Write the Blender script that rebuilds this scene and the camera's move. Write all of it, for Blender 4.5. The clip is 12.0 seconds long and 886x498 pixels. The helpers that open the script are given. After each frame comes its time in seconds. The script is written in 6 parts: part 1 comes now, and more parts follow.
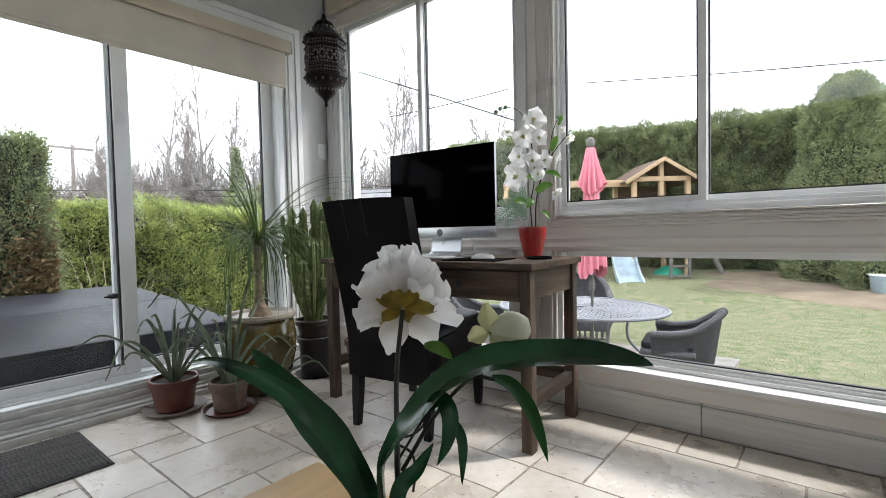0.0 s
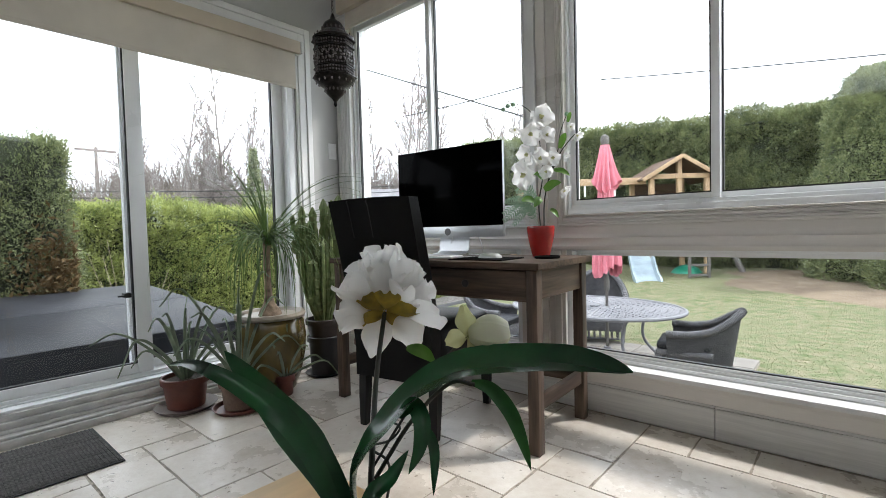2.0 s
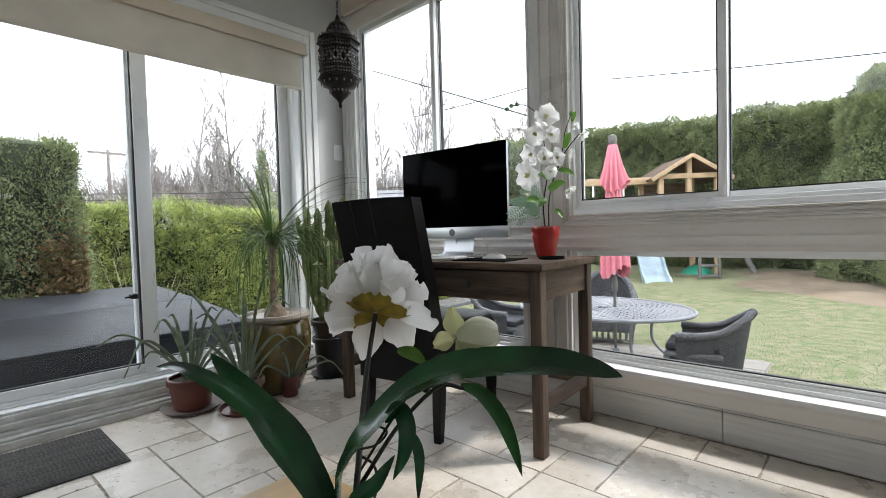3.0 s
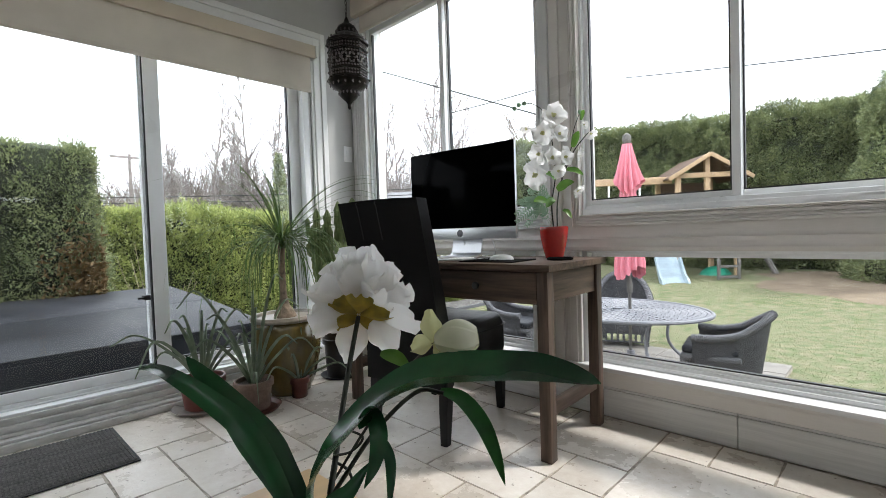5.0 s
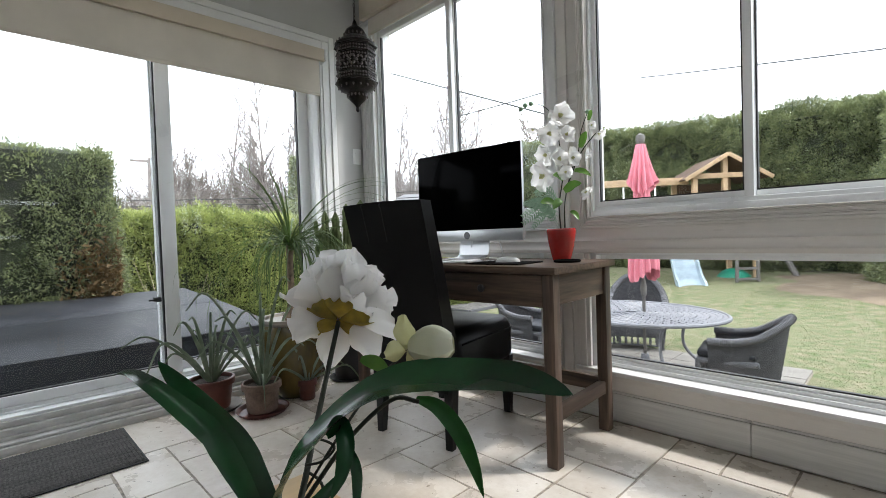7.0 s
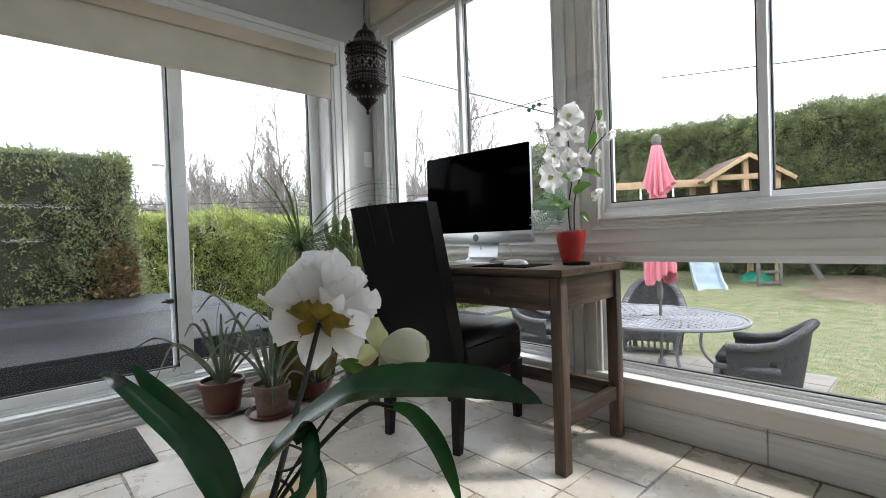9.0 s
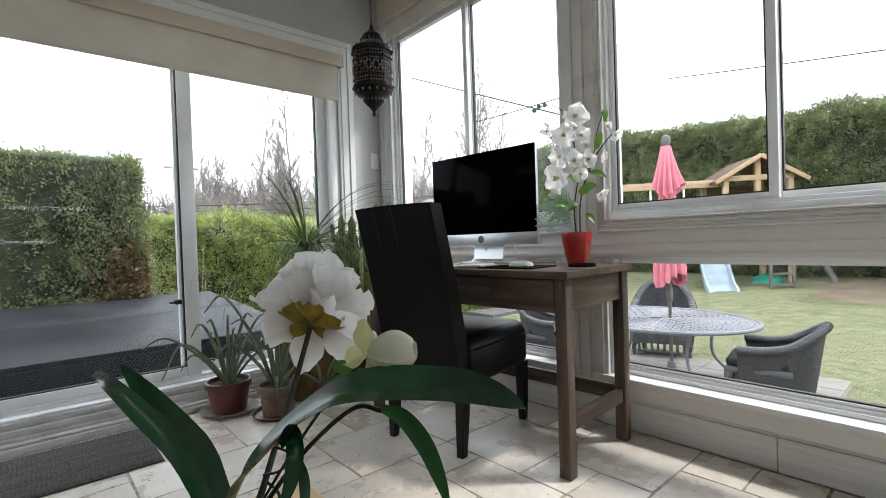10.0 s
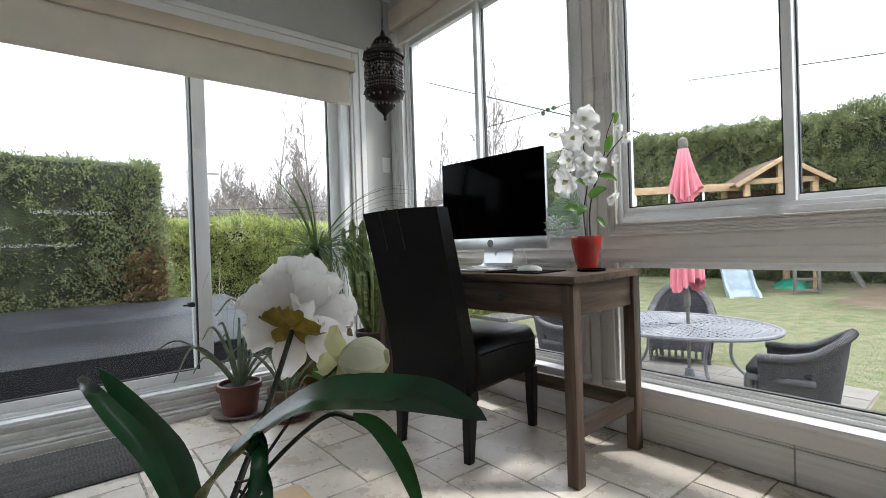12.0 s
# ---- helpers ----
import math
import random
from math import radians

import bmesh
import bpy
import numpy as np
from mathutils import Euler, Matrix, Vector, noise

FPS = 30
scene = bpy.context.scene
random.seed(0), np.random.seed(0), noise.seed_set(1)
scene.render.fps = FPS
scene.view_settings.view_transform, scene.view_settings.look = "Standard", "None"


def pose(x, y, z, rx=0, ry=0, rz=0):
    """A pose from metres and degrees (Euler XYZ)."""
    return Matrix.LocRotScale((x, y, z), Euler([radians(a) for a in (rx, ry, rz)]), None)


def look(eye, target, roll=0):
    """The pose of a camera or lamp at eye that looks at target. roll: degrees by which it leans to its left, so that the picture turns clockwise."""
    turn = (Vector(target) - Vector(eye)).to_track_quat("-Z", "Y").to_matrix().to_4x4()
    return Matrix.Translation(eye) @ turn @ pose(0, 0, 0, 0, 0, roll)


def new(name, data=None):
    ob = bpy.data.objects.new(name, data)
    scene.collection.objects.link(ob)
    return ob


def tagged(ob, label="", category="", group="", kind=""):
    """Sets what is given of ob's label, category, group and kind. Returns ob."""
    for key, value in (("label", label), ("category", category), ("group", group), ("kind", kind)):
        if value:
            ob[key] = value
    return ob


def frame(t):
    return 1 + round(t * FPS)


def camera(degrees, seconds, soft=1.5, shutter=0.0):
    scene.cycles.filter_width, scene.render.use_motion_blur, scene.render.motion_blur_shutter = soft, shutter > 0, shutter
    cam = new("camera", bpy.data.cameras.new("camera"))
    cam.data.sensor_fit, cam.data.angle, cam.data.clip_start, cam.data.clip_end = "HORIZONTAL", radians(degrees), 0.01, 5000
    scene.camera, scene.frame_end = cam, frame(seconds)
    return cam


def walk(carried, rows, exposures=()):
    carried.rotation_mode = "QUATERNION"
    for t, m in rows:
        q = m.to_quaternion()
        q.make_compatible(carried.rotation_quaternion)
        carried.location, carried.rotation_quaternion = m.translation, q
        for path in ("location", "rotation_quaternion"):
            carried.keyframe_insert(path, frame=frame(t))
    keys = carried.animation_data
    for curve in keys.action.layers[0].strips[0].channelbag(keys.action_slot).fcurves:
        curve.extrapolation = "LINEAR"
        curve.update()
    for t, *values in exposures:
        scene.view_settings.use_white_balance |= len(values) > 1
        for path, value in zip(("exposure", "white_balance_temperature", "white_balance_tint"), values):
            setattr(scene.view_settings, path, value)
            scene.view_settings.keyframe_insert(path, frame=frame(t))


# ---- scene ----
cam = camera(86.8, 12.0, soft=0.8)
METRES, EYE, TILT, LEAN, TURN = 0.25, 0.9, 0.0, 0.0, 39.1
ROWS = [
    (0.0, 0.0, 0.0, 0.0, -0.05, -2.13, 1.3),
    (0.5, 0.0427, 0.0126, -0.0022, 0.37, -2.18, 1.35),
    (1.0, 0.0851, 0.0315, -0.0067, 0.84, -2.21, 1.4),
    (1.5, 0.1243, 0.0506, -0.0023, 1.35, -2.24, 1.44),
    (2.0, 0.1624, 0.0706, 0.0001, 1.86, -2.21, 1.5),
    (2.5, 0.2013, 0.0882, 0.0017, 2.36, -2.16, 1.56),
    (3.0, 0.2444, 0.1115, -0.0039, 2.87, -2.08, 1.64),
    (5.0, 0.3872, 0.1859, -0.0152, 4.7, -1.87, 1.87),
    (5.5, 0.426, 0.2035, -0.0167, 5.14, -1.8, 1.92),
    (6.0, 0.4651, 0.2239, -0.0195, 5.57, -1.72, 1.95),
    (6.5, 0.4997, 0.2432, -0.0157, 5.99, -1.66, 1.98),
    (7.0, 0.5318, 0.2628, -0.0171, 6.42, -1.57, 1.98),
    (9.0, 0.6723, 0.3478, -0.0341, 8.35, -1.15, 2.01),
    (9.5, 0.7078, 0.3651, -0.037, 8.89, -1.04, 1.99),
    (10.0, 0.742, 0.3828, -0.0386, 9.44, -0.93, 1.98),
    (10.5, 0.7818, 0.4017, -0.046, 10.01, -0.79, 1.97),
    (11.0, 0.8228, 0.4216, -0.0539, 10.55, -0.64, 1.95),
    (11.5, 0.8536, 0.4376, -0.049, 11.02, -0.52, 1.93),
    (12.0, 0.8841, 0.4502, -0.0404, 11.44, -0.39, 1.89),
]
walk(cam, [(t, pose(0, 0, EYE, TILT, LEAN, TURN) @ pose(METRES * x, METRES * y, METRES * z, 90 + pitch, roll, yaw)) for t, x, y, z, yaw, pitch, roll in ROWS])

# ---- world, sun, exposure ----
scene.view_settings.exposure = 0.70
world = bpy.data.worlds.new("world")
scene.world = world
world.use_nodes = True
wn, wl = world.node_tree.nodes, world.node_tree.links
wn.clear()
SUN_EL, SUN_AZ = 54.0, 42.0          # elevation; azimuth from +y towards +x
sky = wn.new("ShaderNodeTexSky")
sky.sky_type = 'NISHITA'
sky.sun_disc = False
sky.sun_elevation, sky.sun_rotation = radians(SUN_EL), radians(SUN_AZ % 360)
w_sky = wn.new("ShaderNodeBackground")
w_sky.inputs["Strength"].default_value = 0.10
w_cloud = wn.new("ShaderNodeBackground")
w_cloud.inputs["Strength"].default_value = 2.45
w_mix, w_out, w_tc = wn.new("ShaderNodeMixShader"), wn.new("ShaderNodeOutputWorld"), wn.new("ShaderNodeTexCoord")
w_map = wn.new("ShaderNodeMapping")
w_map.inputs["Scale"].default_value = (1.2, 1.2, 4.0)
w_noise = wn.new("ShaderNodeTexNoise")
w_noise.inputs["Scale"].default_value, w_noise.inputs["Detail"].default_value = 2.2, 6.0
w_ramp = wn.new("ShaderNodeValToRGB")
w_ramp.color_ramp.elements[0].position, w_ramp.color_ramp.elements[0].color = 0.32, (0.77, 0.83, 0.93, 1)
w_ramp.color_ramp.elements[1].position, w_ramp.color_ramp.elements[1].color = 0.55, (1.00, 1.04, 1.12, 1)
w_mix.inputs[0].default_value = 0.88
wl.new(sky.outputs[0], w_sky.inputs[0])
wl.new(w_tc.outputs["Generated"], w_map.inputs[0])
wl.new(w_map.outputs[0], w_noise.inputs["Vector"])
wl.new(w_noise.outputs["Fac"], w_ramp.inputs[0])
wl.new(w_ramp.outputs[0], w_cloud.inputs[0])
wl.new(w_sky.outputs[0], w_mix.inputs[1])
wl.new(w_cloud.outputs[0], w_mix.inputs[2])
wl.new(w_mix.outputs[0], w_out.inputs[0])

sun = new("sun", bpy.data.lights.new("sun", 'SUN'))
sun.data.energy, sun.data.angle, sun.data.color = 2.15, radians(5), (1.0, 0.98, 0.95)
_a, _e = radians(SUN_AZ), radians(SUN_EL)
sun.matrix_world = look((math.sin(_a) * math.cos(_e) * 30, math.cos(_a) * math.cos(_e) * 30, math.sin(_e) * 30), (0, 0, 0))


# ---- mesh helpers ----
def bx(bm, x0, x1, y0, y1, z0, z1, bevel=0.0, m=None, seg=2):
    """A box between two corners, with rounded edges."""
    r = bmesh.ops.create_cube(bm, size=1.0)["verts"]
    bmesh.ops.scale(bm, verts=r, vec=(abs(x1 - x0), abs(y1 - y0), abs(z1 - z0)))
    bmesh.ops.translate(bm, verts=r, vec=((x0 + x1) / 2, (y0 + y1) / 2, (z0 + z1) / 2))
    if bevel:
        es = list({e for v in r for e in v.link_edges})
        out = bmesh.ops.bevel(bm, geom=es, offset=bevel, segments=seg, affect='EDGES', profile=0.5)
        r = list({v for f in out["faces"] for v in f.verts} | {v for v in r if v.is_valid})
    if m is not None:
        bmesh.ops.transform(bm, matrix=m, verts=r)
    return r


def box(*a, bevel=0.0, m=None, seg=2):
    bm = bmesh.new()
    bx(bm, *a, bevel=bevel, m=m, seg=seg)
    return bm


def boxes(rows, bevel=0.0):
    bm = bmesh.new()
    for a in rows:
        bx(bm, *a, bevel=bevel)
    return bm


def lathe(profile, seg=32, at=(0, 0, 0), bm=None, squash=1.0):
    """A turned body from (radius, height) pairs."""
    bm = bm or bmesh.new()
    rings = []
    for r, z in profile:
        rings.append([bm.verts.new((at[0] + r * math.cos(2 * math.pi * i / seg), at[1] + squash * r * math.sin(2 * math.pi * i / seg), at[2] + z)) for i in range(seg)])
    for a, b in zip(rings, rings[1:]):
        for i in range(seg):
            j = (i + 1) % seg
            bm.faces.new((a[i], a[j], b[j], b[i]))
    bm.faces.new(rings[0][::-1])
    bm.faces.new(rings[-1])
    return bm


def bez(pts, n=24):
    """A smooth line through a few points."""
    p = [Vector(q) for q in pts]
    p = [2 * p[0] - p[1]] + p + [2 * p[-1] - p[-2]]
    out = []
    k = len(p) - 3
    for i in range(n + 1):
        u = min(i / n * k, k - 1e-6)
        s = int(u)
        t = u - s
        a, b, c, d = p[s:s + 4]
        out.append(0.5 * (2 * b + (c - a) * t + (2 * a - 5 * b + 4 * c - d) * t * t + (3 * b - a - 3 * c + d) * t ** 3))
    return out


def tube(bm, pts, radii, seg=8):
    """A tube along a line; radii one number or one a point."""
    n = len(pts)
    radii = [radii] * n if isinstance(radii, (int, float)) else radii
    up = Vector((0.13, 0.31, 0.94))
    rings = []
    for i, p in enumerate(pts):
        d = (Vector(pts[min(i + 1, n - 1)]) - Vector(pts[max(i - 1, 0)])).normalized()
        a = d.cross(up)
        a = a.normalized() if a.length > 1e-3 else d.orthogonal().normalized()
        b = d.cross(a)
        up = -b
        rings.append([bm.verts.new(Vector(p) + radii[i] * (a * math.cos(2 * math.pi * k / seg) + b * math.sin(2 * math.pi * k / seg))) for k in range(seg)])
    for a, b in zip(rings, rings[1:]):
        for k in range(seg):
            j = (k + 1) % seg
            bm.faces.new((a[k], a[j], b[j], b[k]))
    bm.faces.new(rings[0][::-1])
    bm.faces.new(rings[-1])
    return bm


def taper(n, r0, r1, p=1.0):
    return [r0 + (r1 - r0) * (i / (n - 1)) ** p for i in range(n)]


def blade(bm, pts, width, up=(0, 0, 1), cup=0.25, thick=0.0, shape=None, cross=4):
    """A leaf along a line, channelled along its rib, with thickness."""
    n = len(pts)
    shape = shape or (lambda t: (math.sin(math.pi * min(1, 0.12 + 0.88 * t)) ** 0.7))
    top, bot = [], []
    for i, p in enumerate(pts):
        p = Vector(p)
        d = (Vector(pts[min(i + 1, n - 1)]) - Vector(pts[max(i - 1, 0)])).normalized()
        s = d.cross(Vector(up))
        s = s.normalized() if s.length > 1e-3 else d.orthogonal().normalized()
        nn = s.cross(d).normalized()
        w = width * max(0.02, shape(i / (n - 1)))
        row, low = [], []
        for k in range(cross + 1):
            u = 2 * k / cross - 1
            q = p + s * (u * w / 2) + nn * (cup * w * 0.5 * abs(u) ** 1.5)
            row.append(bm.verts.new(q))
            if thick:
                low.append(bm.verts.new(q - nn * thick * (1.05 - u * u)))
        top.append(row)
        bot.append(low)
    for a, b in zip(top, top[1:]):
        for k in range(cross):
            bm.faces.new((a[k], a[k + 1], b[k + 1], b[k]))
    if thick:
        for a, b in zip(bot, bot[1:]):
            for k in range(cross):
                bm.faces.new((a[k + 1], a[k], b[k], b[k + 1]))
        for i in range(n - 1):
            bm.faces.new((top[i][0], top[i + 1][0], bot[i + 1][0], bot[i][0]))
            bm.faces.new((top[i + 1][-1], top[i][-1], bot[i][-1], bot[i + 1][-1]))
    return bm


def mesh_of(name, bm, material, smooth=None):
    me = bpy.data.meshes.new(name)
    bmesh.ops.recalc_face_normals(bm, faces=bm.faces)
    bm.to_mesh(me)
    bm.free()
    for m in (material if isinstance(material, (list, tuple)) else [material]):
        me.materials.append(m)
    if smooth is not None:
        me.polygons.foreach_set("use_smooth", [True] * len(me.polygons))
        me.set_sharp_from_angle(angle=radians(smooth))
    return me


def part(name, bm, material, parent=None, label="", smooth=40, kind=""):
    ob = new(name, mesh_of(name, bm, material, smooth))
    if parent is not None:
        ob.parent = parent
    if label or kind:
        tagged(ob, label=label, kind=kind)
    return ob


def thing(name, at, label, category, group="", turn=0):
    ob = new(name)
    ob.empty_display_size = 0.1
    ob.matrix_world = pose(*at, 0, 0, turn)
    return tagged(ob, label, category, group)


def structure(name, bm, material, label, smooth=40):
    ob = new(name, mesh_of(name, bm, material, smooth))
    return tagged(ob, label, "", "", "structure")


# ---- materials ----
def mat(name, color, rough=0.5, metal=0.0, vary=0.15, scale=8.0, bump=0.1, fine=120.0, color2=None, stretch=(1, 1, 1),
        spec=0.5, coords="Object", trans=0.0, sheen=0.0, coat=0.0, rnd=0.0, detail=5.0, bump_d=0.002):
    """A surface with variation at two scales, in metres."""
    m = bpy.data.materials.new(name)
    m.use_nodes = True
    n, l = m.node_tree.nodes, m.node_tree.links
    b = n["Principled BSDF"]
    tc, mp = n.new("ShaderNodeTexCoord"), n.new("ShaderNodeMapping")
    mp.inputs["Scale"].default_value = stretch
    l.new(tc.outputs[coords], mp.inputs[0])
    big, small = n.new("ShaderNodeTexNoise"), n.new("ShaderNodeTexNoise")
    big.inputs["Scale"].default_value, big.inputs["Detail"].default_value = scale, detail
    small.inputs["Scale"].default_value, small.inputs["Detail"].default_value = fine, 3.0
    l.new(mp.outputs[0], big.inputs["Vector"])
    l.new(mp.outputs[0], small.inputs["Vector"])
    mixn = n.new("ShaderNodeMath")
    mixn.operation = 'MULTIPLY_ADD'
    mixn.inputs[1].default_value, mixn.inputs[2].default_value = 0.35, 0.0
    l.new(small.outputs["Fac"], mixn.inputs[0])
    l.new(big.outputs["Fac"], mixn.inputs[2])
    ramp = n.new("ShaderNodeValToRGB")
    c = Vector(color)
    c2 = Vector(color2) if color2 else c * (1 - vary * 1.6)
    hi = c if color2 else c * (1 + vary * 0.6)
    ramp.color_ramp.elements[0].position, ramp.color_ramp.elements[0].color = 0.45, (*c2, 1)
    ramp.color_ramp.elements[1].position, ramp.color_ramp.elements[1].color = 0.88, (*hi, 1)
    l.new(mixn.outputs[0], ramp.inputs[0])
    col = ramp.outputs[0]
    if rnd:
        oi, hsv, mr = n.new("ShaderNodeObjectInfo"), n.new("ShaderNodeHueSaturation"), n.new("ShaderNodeMapRange")
        mr.inputs[3].default_value, mr.inputs[4].default_value = 1 - rnd, 1 + rnd
        l.new(oi.outputs["Random"], mr.inputs[0])
        l.new(mr.outputs[0], hsv.inputs["Value"])
        l.new(col, hsv.inputs["Color"])
        col = hsv.outputs[0]
    l.new(col, b.inputs["Base Color"])
    b.inputs["Metallic"].default_value = metal
    b.inputs["Specular IOR Level"].default_value = spec
    b.inputs["Transmission Weight"].default_value = trans
    b.inputs["Coat Weight"].default_value = coat
    b.inputs["Sheen Weight"].default_value = sheen
    rr = n.new("ShaderNodeMapRange")
    rr.inputs[3].default_value, rr.inputs[4].default_value = max(0.02, rough - 0.1), min(1, rough + 0.1)
    l.new(big.outputs["Fac"], rr.inputs[0])
    l.new(rr.outputs[0], b.inputs["Roughness"])
    if bump:
        bp = n.new("ShaderNodeBump")
        bp.inputs["Strength"].default_value, bp.inputs["Distance"].default_value = bump, bump_d
        l.new(small.outputs["Fac"], bp.inputs["Height"])
        l.new(bp.outputs[0], b.inputs["Normal"])
    return m


def leafmat(name, c, c2, rough=0.45, through_light=0.35, scale=6.0, island=True):
    """Leaves: two greens, a little light passing through."""
    m = bpy.data.materials.new(name)
    m.use_nodes = True
    n, l = m.node_tree.nodes, m.node_tree.links
    b, out = n["Principled BSDF"], n["Material Output"]
    geo, tc, ns = n.new("ShaderNodeNewGeometry"), n.new("ShaderNodeTexCoord"), n.new("ShaderNodeTexNoise")
    ns.inputs["Scale"].default_value, ns.inputs["Detail"].default_value = scale, 4.0
    l.new(tc.outputs["Object"], ns.inputs["Vector"])
    add = n.new("ShaderNodeMath")
    add.operation = 'MULTIPLY_ADD'
    add.inputs[1].default_value = 0.35 if island else 0.0
    l.new(geo.outputs["Random Per Island"], add.inputs[0])
    l.new(ns.outputs["Fac"], add.inputs[2])
    ramp = n.new("ShaderNodeValToRGB")
    ramp.color_ramp.elements[0].position, ramp.color_ramp.elements[0].color = 0.35, (*c2, 1)
    ramp.color_ramp.elements[1].position, ramp.color_ramp.elements[1].color = 0.95 if island else 0.7, (*c, 1)
    l.new(add.outputs[0], ramp.inputs[0])
    l.new(ramp.outputs[0], b.inputs["Base Color"])
    b.inputs["Roughness"].default_value = rough
    tl, mx = n.new("ShaderNodeBsdfTranslucent"), n.new("ShaderNodeMixShader")
    l.new(ramp.outputs[0], tl.inputs[0])
    mx.inputs[0].default_value = through_light
    l.new(b.outputs[0], mx.inputs[1])
    l.new(tl.outputs[0], mx.inputs[2])
    l.new(mx.outputs[0], out.inputs[0])
    return m


def stonemat(name):
    """Honed travertine: soft clouds, small dark pits, each tile its own cut."""
    m = bpy.data.materials.new(name)
    m.use_nodes = True
    n, l = m.node_tree.nodes, m.node_tree.links
    b = n["Principled BSDF"]
    tc, oi, off = n.new("ShaderNodeTexCoord"), n.new("ShaderNodeObjectInfo"), n.new("ShaderNodeMath")
    off.operation = 'MULTIPLY'
    off.inputs[1].default_value = 40.0
    l.new(oi.outputs["Random"], off.inputs[0])

    def ns(scale, detail, rough=0.55):
        q = n.new("ShaderNodeTexNoise")
        q.noise_dimensions = '4D'
        q.inputs["Scale"].default_value, q.inputs["Detail"].default_value, q.inputs["Roughness"].default_value = scale, detail, rough
        l.new(tc.outputs["Object"], q.inputs["Vector"])
        l.new(off.outputs[0], q.inputs["W"])
        return q

    cloud, grain, pits = ns(3.5, 6, 0.65), ns(28, 5, 0.65), ns(42, 3, 0.6)
    mixv = n.new("ShaderNodeMath")
    mixv.operation = 'MULTIPLY_ADD'
    mixv.inputs[1].default_value = 0.3
    l.new(grain.outputs["Fac"], mixv.inputs[0])
    l.new(cloud.outputs["Fac"], mixv.inputs[2])
    ramp = n.new("ShaderNodeValToRGB")
    ramp.color_ramp.elements[0].position, ramp.color_ramp.elements[0].color = 0.42, (0.49, 0.425, 0.355, 1)
    ramp.color_ramp.elements[1].position, ramp.color_ramp.elements[1].color = 0.85, (0.66, 0.615, 0.555, 1)
    l.new(mixv.outputs[0], ramp.inputs[0])
    hs, mr = n.new("ShaderNodeHueSaturation"), n.new("ShaderNodeMapRange")
    mr.inputs[3].default_value, mr.inputs[4].default_value = 0.90, 1.07
    l.new(oi.outputs["Random"], mr.inputs[0])
    l.new(mr.outputs[0], hs.inputs["Value"])
    l.new(ramp.outputs[0], hs.inputs["Color"])
    pr = n.new("ShaderNodeValToRGB")
    pr.color_ramp.elements[0].position, pr.color_ramp.elements[0].color = 0.655, (0, 0, 0, 1)
    pr.color_ramp.elements[1].position, pr.color_ramp.elements[1].color = 0.70, (1, 1, 1, 1)
    l.new(pits.outputs["Fac"], pr.inputs[0])
    mx = n.new("ShaderNodeMix")
    mx.data_type = 'RGBA'
    l.new(pr.outputs[0], mx.inputs[0])
    l.new(hs.outputs[0], mx.inputs[6])
    mx.inputs[7].default_value = (0.22, 0.18, 0.14, 1)
    l.new(mx.outputs[2], b.inputs["Base Color"])
    rr = n.new("ShaderNodeMapRange")
    rr.inputs[3].default_value, rr.inputs[4].default_value = 0.16, 0.42
    l.new(cloud.outputs["Fac"], rr.inputs[0])
    l.new(rr.outputs[0], b.inputs["Roughness"])
    bp = n.new("ShaderNodeBump")
    bp.inputs["Strength"].default_value, bp.inputs["Distance"].default_value = 0.4, 0.004
    bp.invert = True
    sm = n.new("ShaderNodeMath")
    l.new(pr.outputs[0], sm.inputs[0])
    l.new(grain.outputs["Fac"], sm.inputs[1])
    l.new(sm.outputs[0], bp.inputs["Height"])
    l.new(bp.outputs[0], b.inputs["Normal"])
    return m


def glassmat(name, tint=(0.945, 0.955, 0.95)):
    m = bpy.data.materials.new(name)
    m.use_nodes = True
    n, l = m.node_tree.nodes, m.node_tree.links
    n.remove(n["Principled BSDF"])
    tr, gl, lw, mx = n.new("ShaderNodeBsdfTransparent"), n.new("ShaderNodeBsdfGlossy"), n.new("ShaderNodeLayerWeight"), n.new("ShaderNodeMixShader")
    tr.inputs[0].default_value = (*tint, 1)
    gl.inputs["Roughness"].default_value = 0.01
    po, ma = n.new("ShaderNodeMath"), n.new("ShaderNodeMath")
    po.operation, ma.operation = 'POWER', 'MULTIPLY_ADD'
    po.inputs[1].default_value = 5.0
    ma.inputs[1].default_value, ma.inputs[2].default_value = 0.6, 0.022
    l.new(lw.outputs["Facing"], po.inputs[0])
    l.new(po.outputs[0], ma.inputs[0])
    l.new(ma.outputs[0], mx.inputs[0])
    l.new(tr.outputs[0], mx.inputs[1])
    l.new(gl.outputs[0], mx.inputs[2])
    l.new(mx.outputs[0], n["Material Output"].inputs[0])
    return m


M_WALL = mat("grey_paint", (0.50, 0.495, 0.485), 0.65, vary=0.04, scale=3, bump=0.12, fine=220)
M_CEIL = mat("ceiling_paint", (0.74, 0.74, 0.73), 0.7, vary=0.03, scale=3, bump=0.1, fine=180)
M_TRIM = mat("white_trim_paint", (0.76, 0.755, 0.745), 0.38, vary=0.05, scale=4, bump=0.05, fine=90)
# window-wall trim: white paint warmed and dimmed, its shade put into the colour
M_TRIM_SHADE = mat("shade_toned_trim_paint", (0.72, 0.685, 0.645), 0.30, vary=0.05, scale=4, bump=0.06, fine=90, stretch=(0.3, 1, 2))
M_BASE = mat("washed_baseboard", (0.66, 0.645, 0.62), 0.42, vary=0.14, scale=11, bump=0.14, fine=60, stretch=(0.12, 1, 3))
